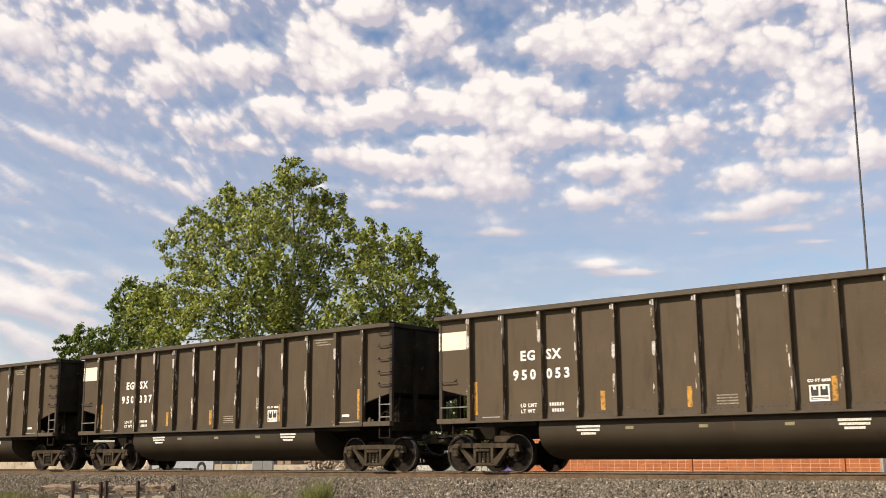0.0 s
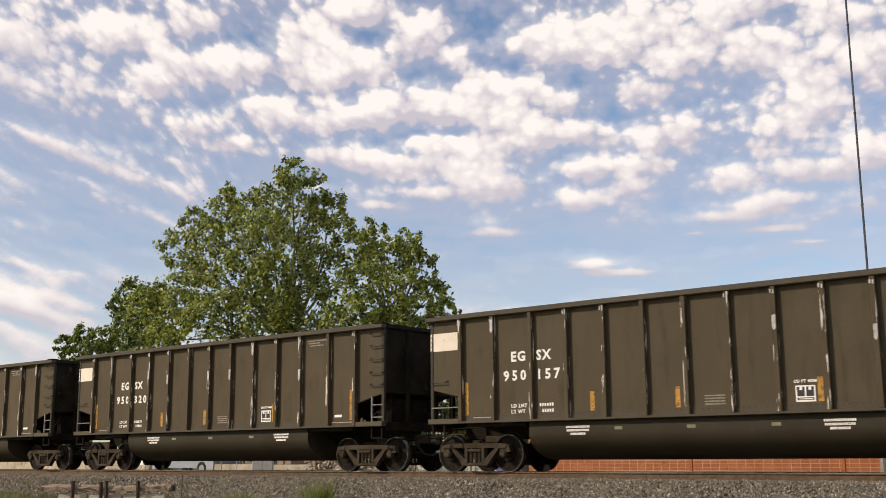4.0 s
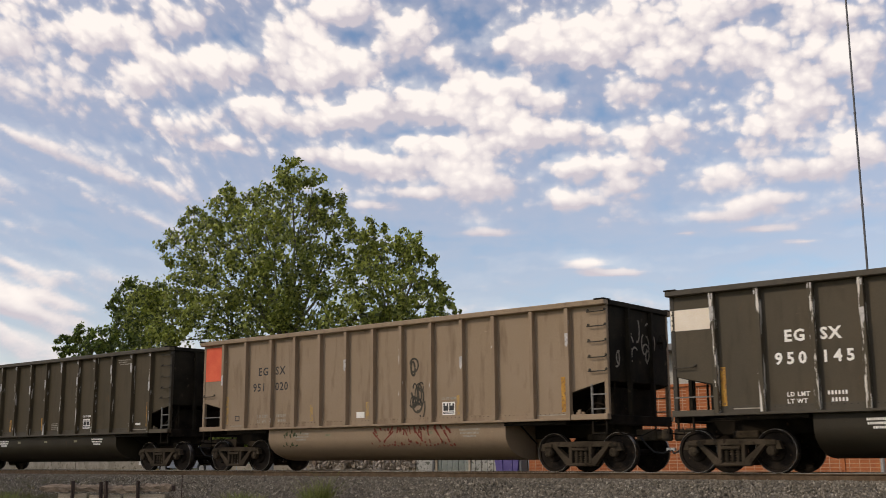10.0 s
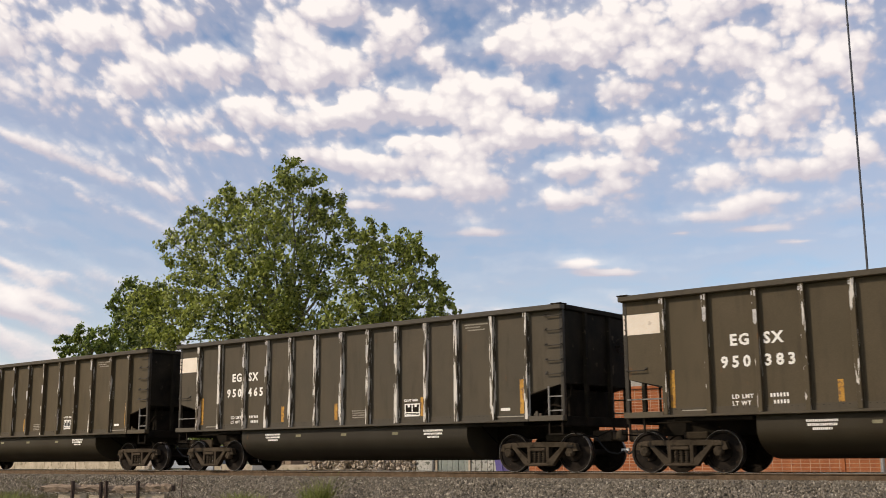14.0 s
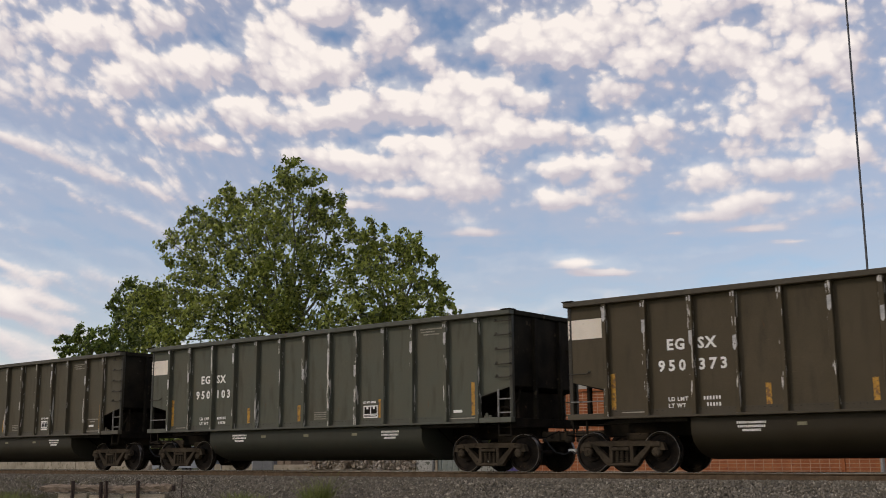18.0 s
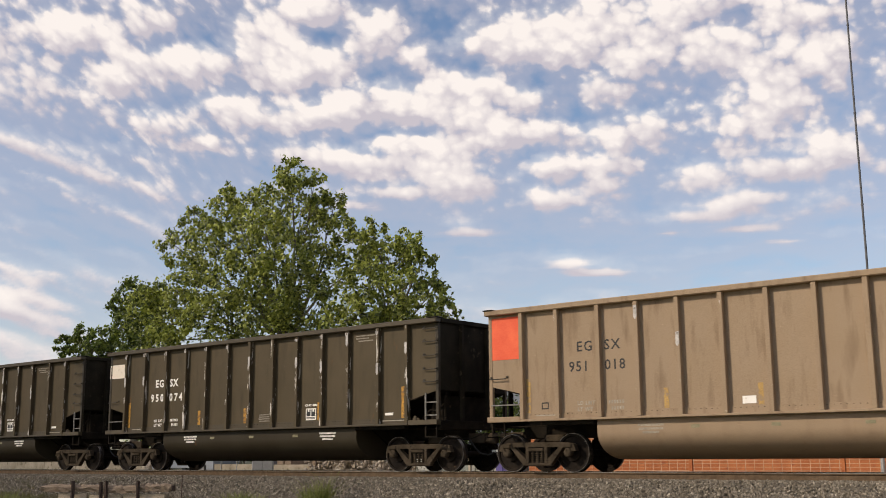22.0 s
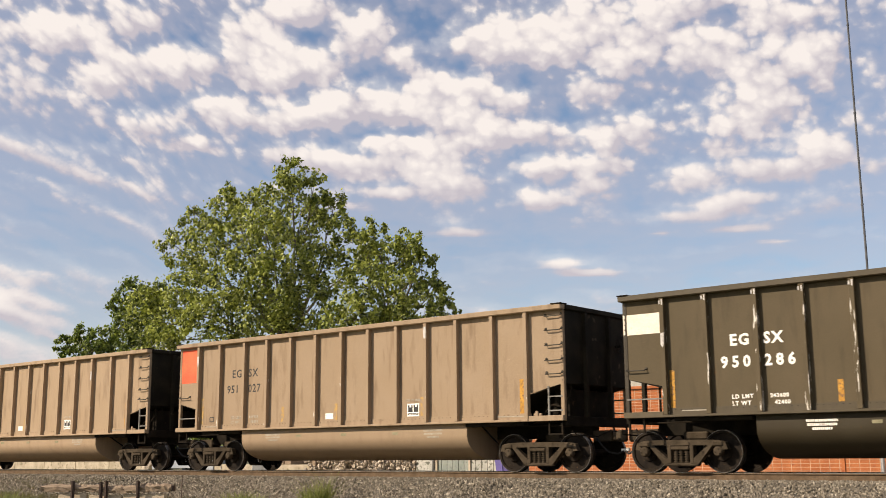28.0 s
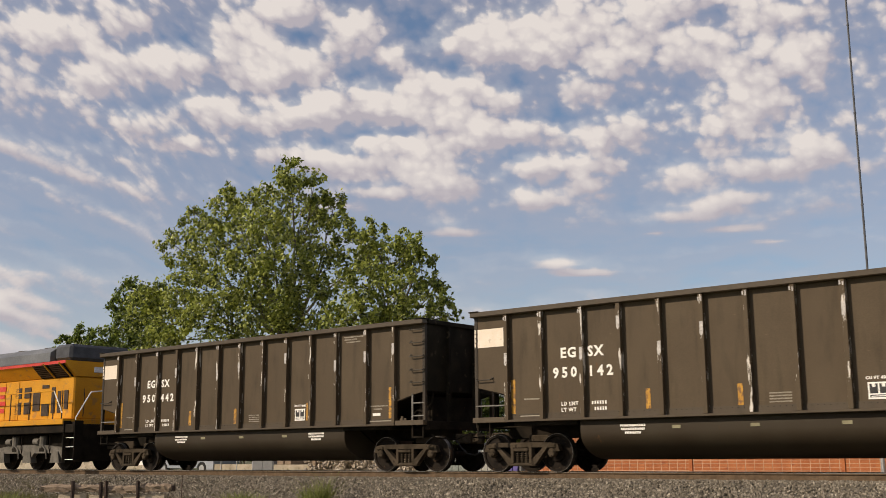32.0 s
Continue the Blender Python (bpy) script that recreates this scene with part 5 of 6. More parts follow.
for k, (car, number) in enumerate(zip(cars, NUMBERS)):
    tan = number.startswith("951")
    tagged(car, "dusty tan coal gondola with dark lettering and an orange end patch" if tan else
           "slate-black coal gondola with scraped ribs and white lettering" if k in SLATES else
           "dark brown coal gondola with white lettering and a white end patch")
    letter_car(car, number, tan, k in SLATES)
    if k in (15, 19, 23, 24):
        for x0, x1, z in ((2.3, 2.82, 1.62), (13.4, 14.05, 1.62), (13.55, 13.85, 1.54)):
            part("repair_stencil", shared("repair_stencil_%.1f_%.2f" % (x0, z), lambda: bars([(x0 - 8.09, x1 - 8.09, z, 0.035)], FACE), M_FADED), None, car)
    # bare spots at the heads of the posts, where loading gear strikes
    heads = random.Random(300 + k)
    for x in RIBS:
        if not tan and heads.random() < 0.75:
            part("bare_spot", shared("bare_spot_%d" % (x > 0), lambda: block(block(bm_(), -0.05, -0.018, -0.003, 0, 0.02, 0.1), 0.012, 0.045, -0.003, 0, 0.0, 0.085 if x > 0 else 0.12), M_PATCH), None, car, at=(x, -HALF - 0.002, CHORD_LOW - heads.uniform(0.13, 0.17)))
    # pale worn patches with a pointed foot on some of the posts
    spots = random.Random(100 + k)
    for x in RIBS:
        if spots.random() < (0.15 if tan else 0.55):
            z = spots.choice((2.45, 2.62, 2.8, 2.95, 3.1, 3.3))
            part("worn_patch", shared("worn_patch", lambda: extrude(bm_(), [(-0.042, 0, 0.06), (0.0, 0, 0.0), (0.04, 0, 0.07), (0.042, 0, 0.33), (-0.04, 0, 0.32)], (0, -0.003, 0)), M_PATCH), None, car, at=(x + 0.008, -HALF - 0.002, z))
    if k == 8:
        scrawls(car)
    if k in (6, 7, 11):
        # much of the paint has flaked off these cars' posts
        for ob in car.children:
            if ob.name.startswith("rib"):
                ob.material_slots[0].link, ob.material_slots[0].material = "OBJECT", M_FLAKED if k == 7 else M_STRIPPED
    for ob in car.children:
        if not ob.name.startswith(("truck_bolster", "wheelset", "coupler", "brake_hose", "glad_hand")):
            ob.location.z += LIFT


# ---- the locomotive at the train's end ----
M_LOCO = plain("locomotive_yellow", (0.58, 0.25, 0.008), (0.66, 0.3, 0.012), 1.2, 0.65, c3=(0.42, 0.2, 0.04), c3_at=0.6)
M_LOCO_GREY = plain("locomotive_roof_grey", (0.12, 0.125, 0.13), (0.18, 0.185, 0.19), 1.2, 0.6, c3=(0.14, 0.14, 0.14), c3_at=0.66)
M_LOCO_DARK = plain("louvre_dark", (0.04, 0.025, 0.014), (0.065, 0.042, 0.024), 6.0, 0.7)
M_LOCO_SOOT = plain("sooty_roof_end", (0.05, 0.052, 0.058), (0.085, 0.087, 0.095), 2.0, 0.7)
M_LOCO_CAST = plain("locomotive_truck_grey", (0.1, 0.088, 0.068), (0.17, 0.15, 0.12), 3.0, 0.75, c3=(0.1, 0.085, 0.07), c3_at=0.6)
M_LOCO_RED = plain("locomotive_red", (0.55, 0.04, 0.03), (0.62, 0.06, 0.04), 3.0, 0.5)


def loco_truck(loco, x):
    """A six-wheel truck: cast side frames with hangers over three axles."""
    ob = part("truck_frame", block(bm_(), -2.6, 2.6, -0.98, 0.98, 0.66, 1.29, 0.03), M_UNDER, loco, at=(x, 0, 0))
    for side in (-1, 1):
        y0, y1 = sorted((side * 1.02, side * 1.2))
        bm = bm_()
        out = [(-2.55, 0.45), (-2.4, 0.78), (-1.3, 0.88), (-0.8, 0.9), (0.8, 0.9), (1.3, 0.88), (2.4, 0.78), (2.55, 0.45), (2.3, 0.4), (2.1, 0.6), (0.45, 0.6), (0.25, 0.45), (-0.25, 0.45), (-0.45, 0.6), (-2.1, 0.6), (-2.3, 0.4)]
        extrude(bm, [(a, y0, b) for a, b in out], (0, y1 - y0, 0))
        part("side_frame", bm, M_LOCO_CAST, ob)
        for ax in (-1.86, 0.0, 1.86):
            bm = bm_()
            extrude(bm, [(ax - 0.3, y0 - 0.03, 0.26), (ax + 0.3, y0 - 0.03, 0.26), (ax + 0.2, y0 - 0.03, 0.66), (ax - 0.2, y0 - 0.03, 0.66)], (0, y1 - y0 + 0.06, 0))
            part("axle_box", bm, M_LOCO_CAST, ob)
        for ax in (-0.95, 0.95):
            part("spring", rod(bm_(), (ax, side * 1.14, 0.84), (ax, side * 1.14, 1.22), 0.15, 10), M_LOCO_CAST, ob)
            part("brake_cylinder", rod(bm_(), (ax - 0.45, side * 1.22, 1.02), (ax - 0.1, side * 1.22, 1.02), 0.12, 10), M_LOCO_CAST, ob)
            part("brake_rod", tube(bm_(), [(ax - 0.1, side * 1.24, 1.02), (ax + 0.35, side * 1.24, 0.7), (ax + 0.4, side * 1.24, 0.4)], 0.03, 6), M_LOCO_CAST, ob)
            part("sand_pipe", tube(bm_(), [(ax + 0.6, side * 1.25, 1.3), (ax + 0.55, side * 1.25, 0.8), (ax + 0.48, side * 1.1, 0.3)], 0.022, 6), M_UNDER, ob)
            # flat near-black plate stands for the shade inside a pocket of the casting
            part("frame_pocket", block(bm_(), ax - 0.16, ax + 0.16, *sorted((side * 1.2, side * 1.206)), 0.66, 0.8), M_UNDER, ob)
    for ax in (-1.86, 0.0, 1.86):
        ws = part("wheelset", rod(bm_(), (0, -0.95, 0), (0, 0.95, 0), 0.1, 10), M_WHEEL, loco, at=(x + ax, 0, 0.533))
        for side in (-1, 1):
            part("wheel", lathe_y(bm_(), [(r, y * side) for r, y in ((0.16, 0.86), (0.24, 0.83), (0.45, 0.8), (0.47, 0.82), (0.533, 0.82), (0.536, 0.72), (0.56, 0.7), (0.56, 0.675), (0.45, 0.68), (0.2, 0.7))], 32), M_WHEEL, ws)


def locomotive():
    """A six-axle diesel; its own x runs from -22.3 at the cab end to 0 at the coupler beside the gondola."""
    loco = thing("diesel_locomotive", "yellow diesel locomotive with grey roof coupled behind the last gondola", "locomotive", group="coal train")
    part("underframe", block(bm_(), -21.5, -0.85, -1.45, 1.45, 1.3, 1.6, 0.02), M_UNDER, loco)
    part("walkway", block(bm_(), -21.5, -1.45, -1.53, 1.53, 1.6, 1.8, 0.015), M_LOCO, loco, "yellow walkway edge")
    part("hood", block(bm_(), -17.6, -1.75, -0.95, 0.95, 1.8, 3.35, 0.05), M_LOCO, loco, "yellow painted engine hood")
    # flared radiator section
    for x0, x1, name in ((-7.6, -1.7, "radiator_section"), (-17.6, -7.62, "hood_top")):
        w = 1.38 if name == "radiator_section" else 1.0
        bm = bm_()
        extrude(bm, [(x0, -0.95, 3.352), (x0, 0.95, 3.352), (x0, w, 3.8), (x0, w, 3.9), (x0, -w, 3.9), (x0, -w, 3.8)], (x1 - x0, 0, 0))
        part(name, bm, M_LOCO, loco)
        bm = bm_()
        t = 4.45 if name == "radiator_section" else 4.2
        extrude(bm, [(x0, -w - 0.03, 3.9), (x0, w + 0.03, 3.9), (x0, w + 0.03, t - 0.22), (x0, w - 0.3, t), (x0, -w + 0.3, t), (x0, -w - 0.03, t - 0.22)], ((x1 if x1 < -5 else -2.75) - x0 + 0.05, 0, 0))
        part("roof", bm, M_LOCO_GREY, loco, "grey painted roof")
    part("red_stripe", block(bm_(), -17.6, -7.64, -1.012, -1.002, 3.8, 3.88), M_LOCO_RED, loco, "thin red stripe")
    for x0, x1 in ((-3.85, -2.9), (-2.8, -1.85)):
        for side in (-1, 1):
            bm = bm_()
            extrude(bm, [(x0 - 0.04, side * 0.965, 3.345), (x0 - 0.04, side * 1.4, 3.79), (x0 - 0.04, side * 1.415, 3.775), (x0 - 0.04, side * 0.98, 3.33)], (x1 - x0 + 0.08, 0, 0))
            part("radiator_backing", bm, M_UNDER, loco)
            part("radiator_strut", rod(bm_(), (x1 + 0.05, side * 1.06, 3.3), (x1 - 0.12, side * 1.5, 3.82), 0.03, 6), M_LOCO, loco)
            bm = bm_()
            for i in range(7):
                f0, f1 = i / 7 + 0.02, (i + 0.75) / 7
                extrude(bm, [(x0, side * (0.97 + 0.43 * f0), 3.37 + 0.43 * f0), (x0, side * (0.97 + 0.43 * f1), 3.37 + 0.43 * f1), (x0, side * (1.03 + 0.43 * f1), 3.36 + 0.43 * f1), (x0, side * (1.03 + 0.43 * f0), 3.36 + 0.43 * f0)], (x1 - x0, 0, 0))
            part("radiator_louvre", bm, M_LOCO_DARK, loco, "dark radiator grille")
    # doors and grilles along the hood
    for side in (-1, 1):
        y0, y1 = sorted((side * 0.952, side * 0.972))
        for x0, x1, z0, z1 in ((-5.72, -5.3, 2.66, 3.06), (-5.08, -4.62, 2.66, 3.06), (-5.72, -5.3, 2.06, 2.5), (-5.08, -4.62, 2.06, 2.5), (-4.46, -3.98, 2.16, 2.88), (-3.85, -3.35, 1.96, 2.4), (-3.2, -2.95, 2.05, 3.0), (-2.78, -2.58, 2.05, 2.85), (-2.36, -2.1, 2.18, 2.86), (-3.85, -3.4, 2.98, 3.1)):
            bm = bm_()
            block(bm, x0, x1, y0, y1, z0, z1)
            part("hood_grille", bm, M_LOCO_DARK, loco, "dark louvred opening")
        for x in (-6.4, -7.4, -8.4, -9.4, -10.4, -11.4, -12.4, -13.4, -14.4, -15.4, -16.4):
            part("hood_door", block(bm_(), x, x + 0.92, y0, y1, 1.86, 3.3, 0.008), M_LOCO, loco)
        # railings with posts
        for x in (-6.0, -5.1, -3.76, -2.17, -1.6, -7.6, -9.2, -10.8, -12.4, -14.0, -15.6, -17.2):
            part("railing_post", rod(bm_(), (x, side * 1.49, 1.7), (x, side * 1.49, 2.8), 0.022, 7), M_LOCO_DARK, loco)
        part("handrail", rod(bm_(), (-17.2, side * 1.49, 2.8), (-2.17, side * 1.49, 2.8), 0.02, 7), M_LOCO, loco)
        part("sloping_handrail", tube(bm_(), [(-2.17, side * 1.49, 2.8), (-1.55, side * 1.5, 2.0)], 0.02, 7), M_WHITE, loco, "white sloping handrail")
        part("end_handrail", tube(bm_(), [(-0.8, side * 1.42, 1.1), (-0.8, side * 1.42, 1.82), (-0.28, side * 1.2, 2.7), (-0.28, side * 0.7, 2.75)], 0.022, 7), M_WHITE, loco, "white bent end handrail")
        # steps at both ends
        for x0, x1 in ((-1.42, -0.72), (-21.6, -20.9)):
            well = part("step_well", block(bm_(), x0, x1, *sorted((side * 1.15, side * 1.2)), 0.34, 1.7), M_UNDER, loco)
            for z in (0.36, 0.8, 1.12, 1.42):
                part("step", block(bm_(), x0, x1, *sorted((side * 1.2, side * 1.4)), z, z + 0.022), M_WHITE, well, "white-edged step")
            for x in (x0, x1):
                part("step_side", block(bm_(), x - 0.015, x + 0.015, *sorted((side * 1.2, side * 1.5)), 0.34, 1.72), M_UNDER, well)
    # red lettering on the hood, as bars
    for i, (z0, z1) in enumerate(((2.15, 2.32), (2.42, 2.6), (2.7, 2.88), (2.98, 3.16))):
        part("name_bar", block(bm_(), -9.2, -6.5 + 0.08 * (i % 2), -0.985, -0.975, z0, z1), M_LOCO_RED, loco, "bar of red lettering")
    part("red_edge", block(bm_(), -7.6, -1.7, -1.395, -1.382, 3.79, 3.9), M_LOCO_RED, loco, "thin red stripe under the roof")
    part("roof_box", block(bm_(), -2.68, -1.62, -1.25, 1.25, 3.91, 4.5, 0.1), M_LOCO_SOOT, loco, "dark box at the roof's end")
    part("end_grab", tube(bm_(), [(-1.66, -0.6, 1.9), (-1.6, -0.6, 2.4), (-1.66, -0.6, 2.9)], 0.018, 6), M_LOCO_DARK, loco)
    part("headlight", block(bm_(), -1.75, -1.68, -0.2, 0.2, 3.5, 3.72, 0.02), M_GALV, loco)
    part("pilot", block(bm_(), -0.85, -0.75, -1.4, 1.4, 0.3, 1.6, 0.02), M_UNDER, loco)
    bm = bm_()
    block(bm, -0.9, -0.25, -0.12, 0.12, 0.72, 0.95, 0.02)
    block(bm, -0.3, -0.005, -0.16, 0.16, 0.7, 0.98, 0.03)
    part("coupler", bm, M_TRUCK, loco)
    part("fuel_tank", block(bm_(), -13.6, -8.6, -1.35, 1.35, 0.35, 1.3, 0.15), M_UNDER, loco)
    for x in (-6.2, -4.3, -2.9):
        part("radiator_fan", rod(bm_(), (x, 0, 4.4), (x, 0, 4.56), 0.62, 20), M_LOCO_DARK, loco)
    part("horn", tube(bm_(), [(-8.9, -0.5, 4.2), (-8.9, -0.5, 4.6), (-8.5, -0.5, 4.66)], 0.07, 8), M_LOCO_DARK, loco)
    cab = part("cab", block(bm_(), -19.9, -17.62, -1.48, 1.48, 1.8, 4.3, 0.12), M_LOCO, loco)
    for side in (-1, 1):
        part("cab_window", block(bm_(), -19.3, -18.1, *sorted((side * 1.482, side * 1.5)), 3.0, 3.7, 0.005), M_LOCO_DARK, cab)
    part("nose", block(bm_(), -21.2, -19.9, -0.9, 0.9, 1.8, 3.2, 0.12), M_LOCO, loco)
    for x in (-4.2, -18.0):
        loco_truck(loco, x)
    return loco


engine = locomotive()
engine.matrix_basis = pose(travelled(0) - TRACK_LAST * CAR, 0, 0)

# ---- beside and behind the track ----
M_GRASS = leaf_material("grass", (0.075, 0.068, 0.034), (0.13, 0.118, 0.053), (0.22, 0.19, 0.095))
M_LUSH = leaf_material("weed_green", (0.11, 0.13, 0.03), (0.21, 0.245, 0.045), (0.36, 0.36, 0.12))
M_VAN = plain("van_yellow", (0.5, 0.34, 0.05), (0.58, 0.4, 0.07), 1.0, 0.4)
M_SILVER = plain("car_silver_white", (0.3, 0.33, 0.36), (0.38, 0.4, 0.42), 1.0, 0.35)
M_GLASS = plain("car_glass_dark", (0.02, 0.025, 0.03), (0.03, 0.035, 0.04), 1.0, 0.08, bump=0.0)
M_PURPLE = plain("skip_purple_blue", (0.11, 0.085, 0.26), (0.15, 0.12, 0.32), 2.0, 0.5, c3=(0.25, 0.22, 0.3), c3_at=0.62)
M_GREEN = plain("grey_green_paint", (0.2, 0.23, 0.2), (0.27, 0.29, 0.25), 2.0, 0.7, c3=(0.13, 0.13, 0.11))
M_CABINET = plain("cabinet_grey", (0.16, 0.16, 0.16), (0.21, 0.21, 0.2), 2.0, 0.6)
M_PALE = plain("pale_siding", (0.6, 0.58, 0.55), (0.7, 0.68, 0.65), 0.8, 0.6, shift=None)
M_RUBBLE = plain("rubble_tan", (0.4, 0.33, 0.25), (0.55, 0.47, 0.37), 4.0, 0.9, c3=(0.22, 0.18, 0.14), c3_at=0.58)
M_RUSTPOST = plain("rusty_post", (0.05, 0.035, 0.028), (0.09, 0.06, 0.045), 8.0, 0.85)


def blades(name, label, tufts, seed, material):
    """Grass blades: (x, y, z, radius, height, number) for each tuft, joined."""
    rng = np.random.RandomState(seed)
    vs, n_all = [], 0
    for x, y, z, r, h, n in tufts:
        a, d = rng.uniform(0, 6.28, n), r * np.sqrt(rng.rand(n))
        base = np.stack([x + np.cos(a) * d, y + np.sin(a) * d, np.full(n, z)], -1)
        lean = rng.normal(size=(n, 3)) * 0.28
        lean[:, 2] = 1
        hh = h * rng.uniform(0.45, 1.1, (n, 1))
        wide = np.stack([np.cos(a + 1.3), np.sin(a + 1.3), 0 * a], -1) * rng.uniform(0.004, 0.011, (n, 1))
        mid, tip = base + lean * hh * 0.55, base + lean * hh * np.array([1.6, 1.6, 1.0])
        vs.append(np.stack([base - wide, base + wide, mid + wide * 0.8, mid - wide * 0.8, tip], 1))
        n_all += n
    v = np.concatenate(vs).reshape(-1, 3)
    me = bpy.data.meshes.new(name)
    faces = []
    for i in range(n_all):
        k = i * 5
        faces += [(k, k + 1, k + 2, k + 3), (k + 3, k + 2, k + 4)]
    me.from_pydata(v.tolist(), [], faces)
    me.materials.append(material)
    return tagged(new(name, me), label, kind="stuff")


def shrubs(name, label, at, wide, high, seed):
    """A ragged bush: several leaning stems and a low crown of leaves."""
    rng = random.Random(seed)
    bush = thing(name, label, "shrub", at=at)
    clumps = [(rng.uniform(-wide, wide), rng.uniform(-0.8, 0.8), high * rng.uniform(0.3, 0.8), high * rng.uniform(0.25, 0.36)) for _ in range(9)]
    v, f = leaves(clumps, 300, 0.1, seed)
    me = bpy.data.meshes.new("crown")
    me.from_pydata(v.tolist(), [], f.tolist())
    me.materials.append(M_LEAF_DARK)
    part("crown", me, None, bush)
    for x, y, z, r in clumps[:5]:
        part("stem", rod(bm_(), (x * 0.4, y * 0.4, -0.05), (x, y, z), 0.05, 6, 0.02), M_BARK, bush)


for i in range(10):
    shrubs("shrub", "dark green leafy shrub under the trees", (-61.0 + 3.6 * i + 0.7 * (i % 2), 21.0 + 0.9 * (i % 3), -0.5), 2.0, 4.0 + 0.4 * (i % 4), 40 + i)


def wall_duct():
    """A pale metal duct on the building's wall with a cap above the eaves."""
    d = thing("wall_duct", "pale grey metal duct with a flat cap on the building", "duct", at=(-11.45, 13.15, 0))
    part("shaft", block(bm_(), 0.0, 0.9, 0.0, 0.75, 2.3, 5.2, 0.02), M_PALE, d)
    part("cap", block(bm_(), -0.12, 1.02, -0.12, 0.87, 5.2, 5.3, 0.01), M_CABINET, d, "grey flat cap")
    for x in (0.12, 0.42):
        part("pipe", rod(bm_(), (x, -0.06, -0.5), (x, -0.06, 5.1), 0.05, 8), M_GALV, d, "bright metal pipe")


wall_duct()


def verge():
    rng = random.Random(5)
    dry = []
    for i in range(420):
        x = rng.uniform(-36, -6)
        y = -3.15 - abs(rng.gauss(0, 0.9))
        dry.append((x, y, -0.88 if y < -3.4 else -0.84, rng.uniform(0.05, 0.22), rng.uniform(0.1, 0.3), rng.randint(10, 26)))
    for i in range(300):
        x = rng.uniform(-42, -26.5)
        dry.append((x, rng.uniform(-9, -4), -0.88, rng.uniform(0.1, 0.4), rng.uniform(0.1, 0.3), 24))
    for i in range(420):
        x, y = rng.uniform(-50, -30), rng.uniform(-3.9, -2.2)
        dry.append((x, y, -0.9 if y < -3.4 else -0.9 + (y + 3.4) * 0.5, rng.uniform(0.08, 0.3), rng.uniform(0.05, 0.16), 12))
    blades("dry_grass", "dry yellow-green grass along the ballast's foot", dry, 6, M_GRASS)
    lush = [(-20.2, -3.72, -0.88, 0.4, 0.62, 420), (-20.06, -3.57, -0.87, 0.25, 0.82, 150), (-20.0, -3.52, -0.87, 0.16, 1.12, 24), (-22.4, -4.3, -0.88, 0.4, 0.46, 260), (-21.8, -4.2, -0.88, 0.3, 0.38, 160), (-16.4, -3.5, -0.88, 0.25, 0.35, 120)]
    for i in range(40):
        lush.append((rng.uniform(-31.5, -28.1), rng.uniform(-7.6, -6.4), -0.88, rng.uniform(0.1, 0.3), rng.uniform(0.25, 0.5), 26))
    blades("weeds", "tall green weeds beside the ballast", lush, 7, M_LUSH)


verge()


M_BOARD = plain("pale_board", (0.4, 0.32, 0.22), (0.52, 0.42, 0.3), 4.0, 0.85, stretch=(0.6, 6, 6), c3=(0.22, 0.16, 0.11), c3_at=0.6)


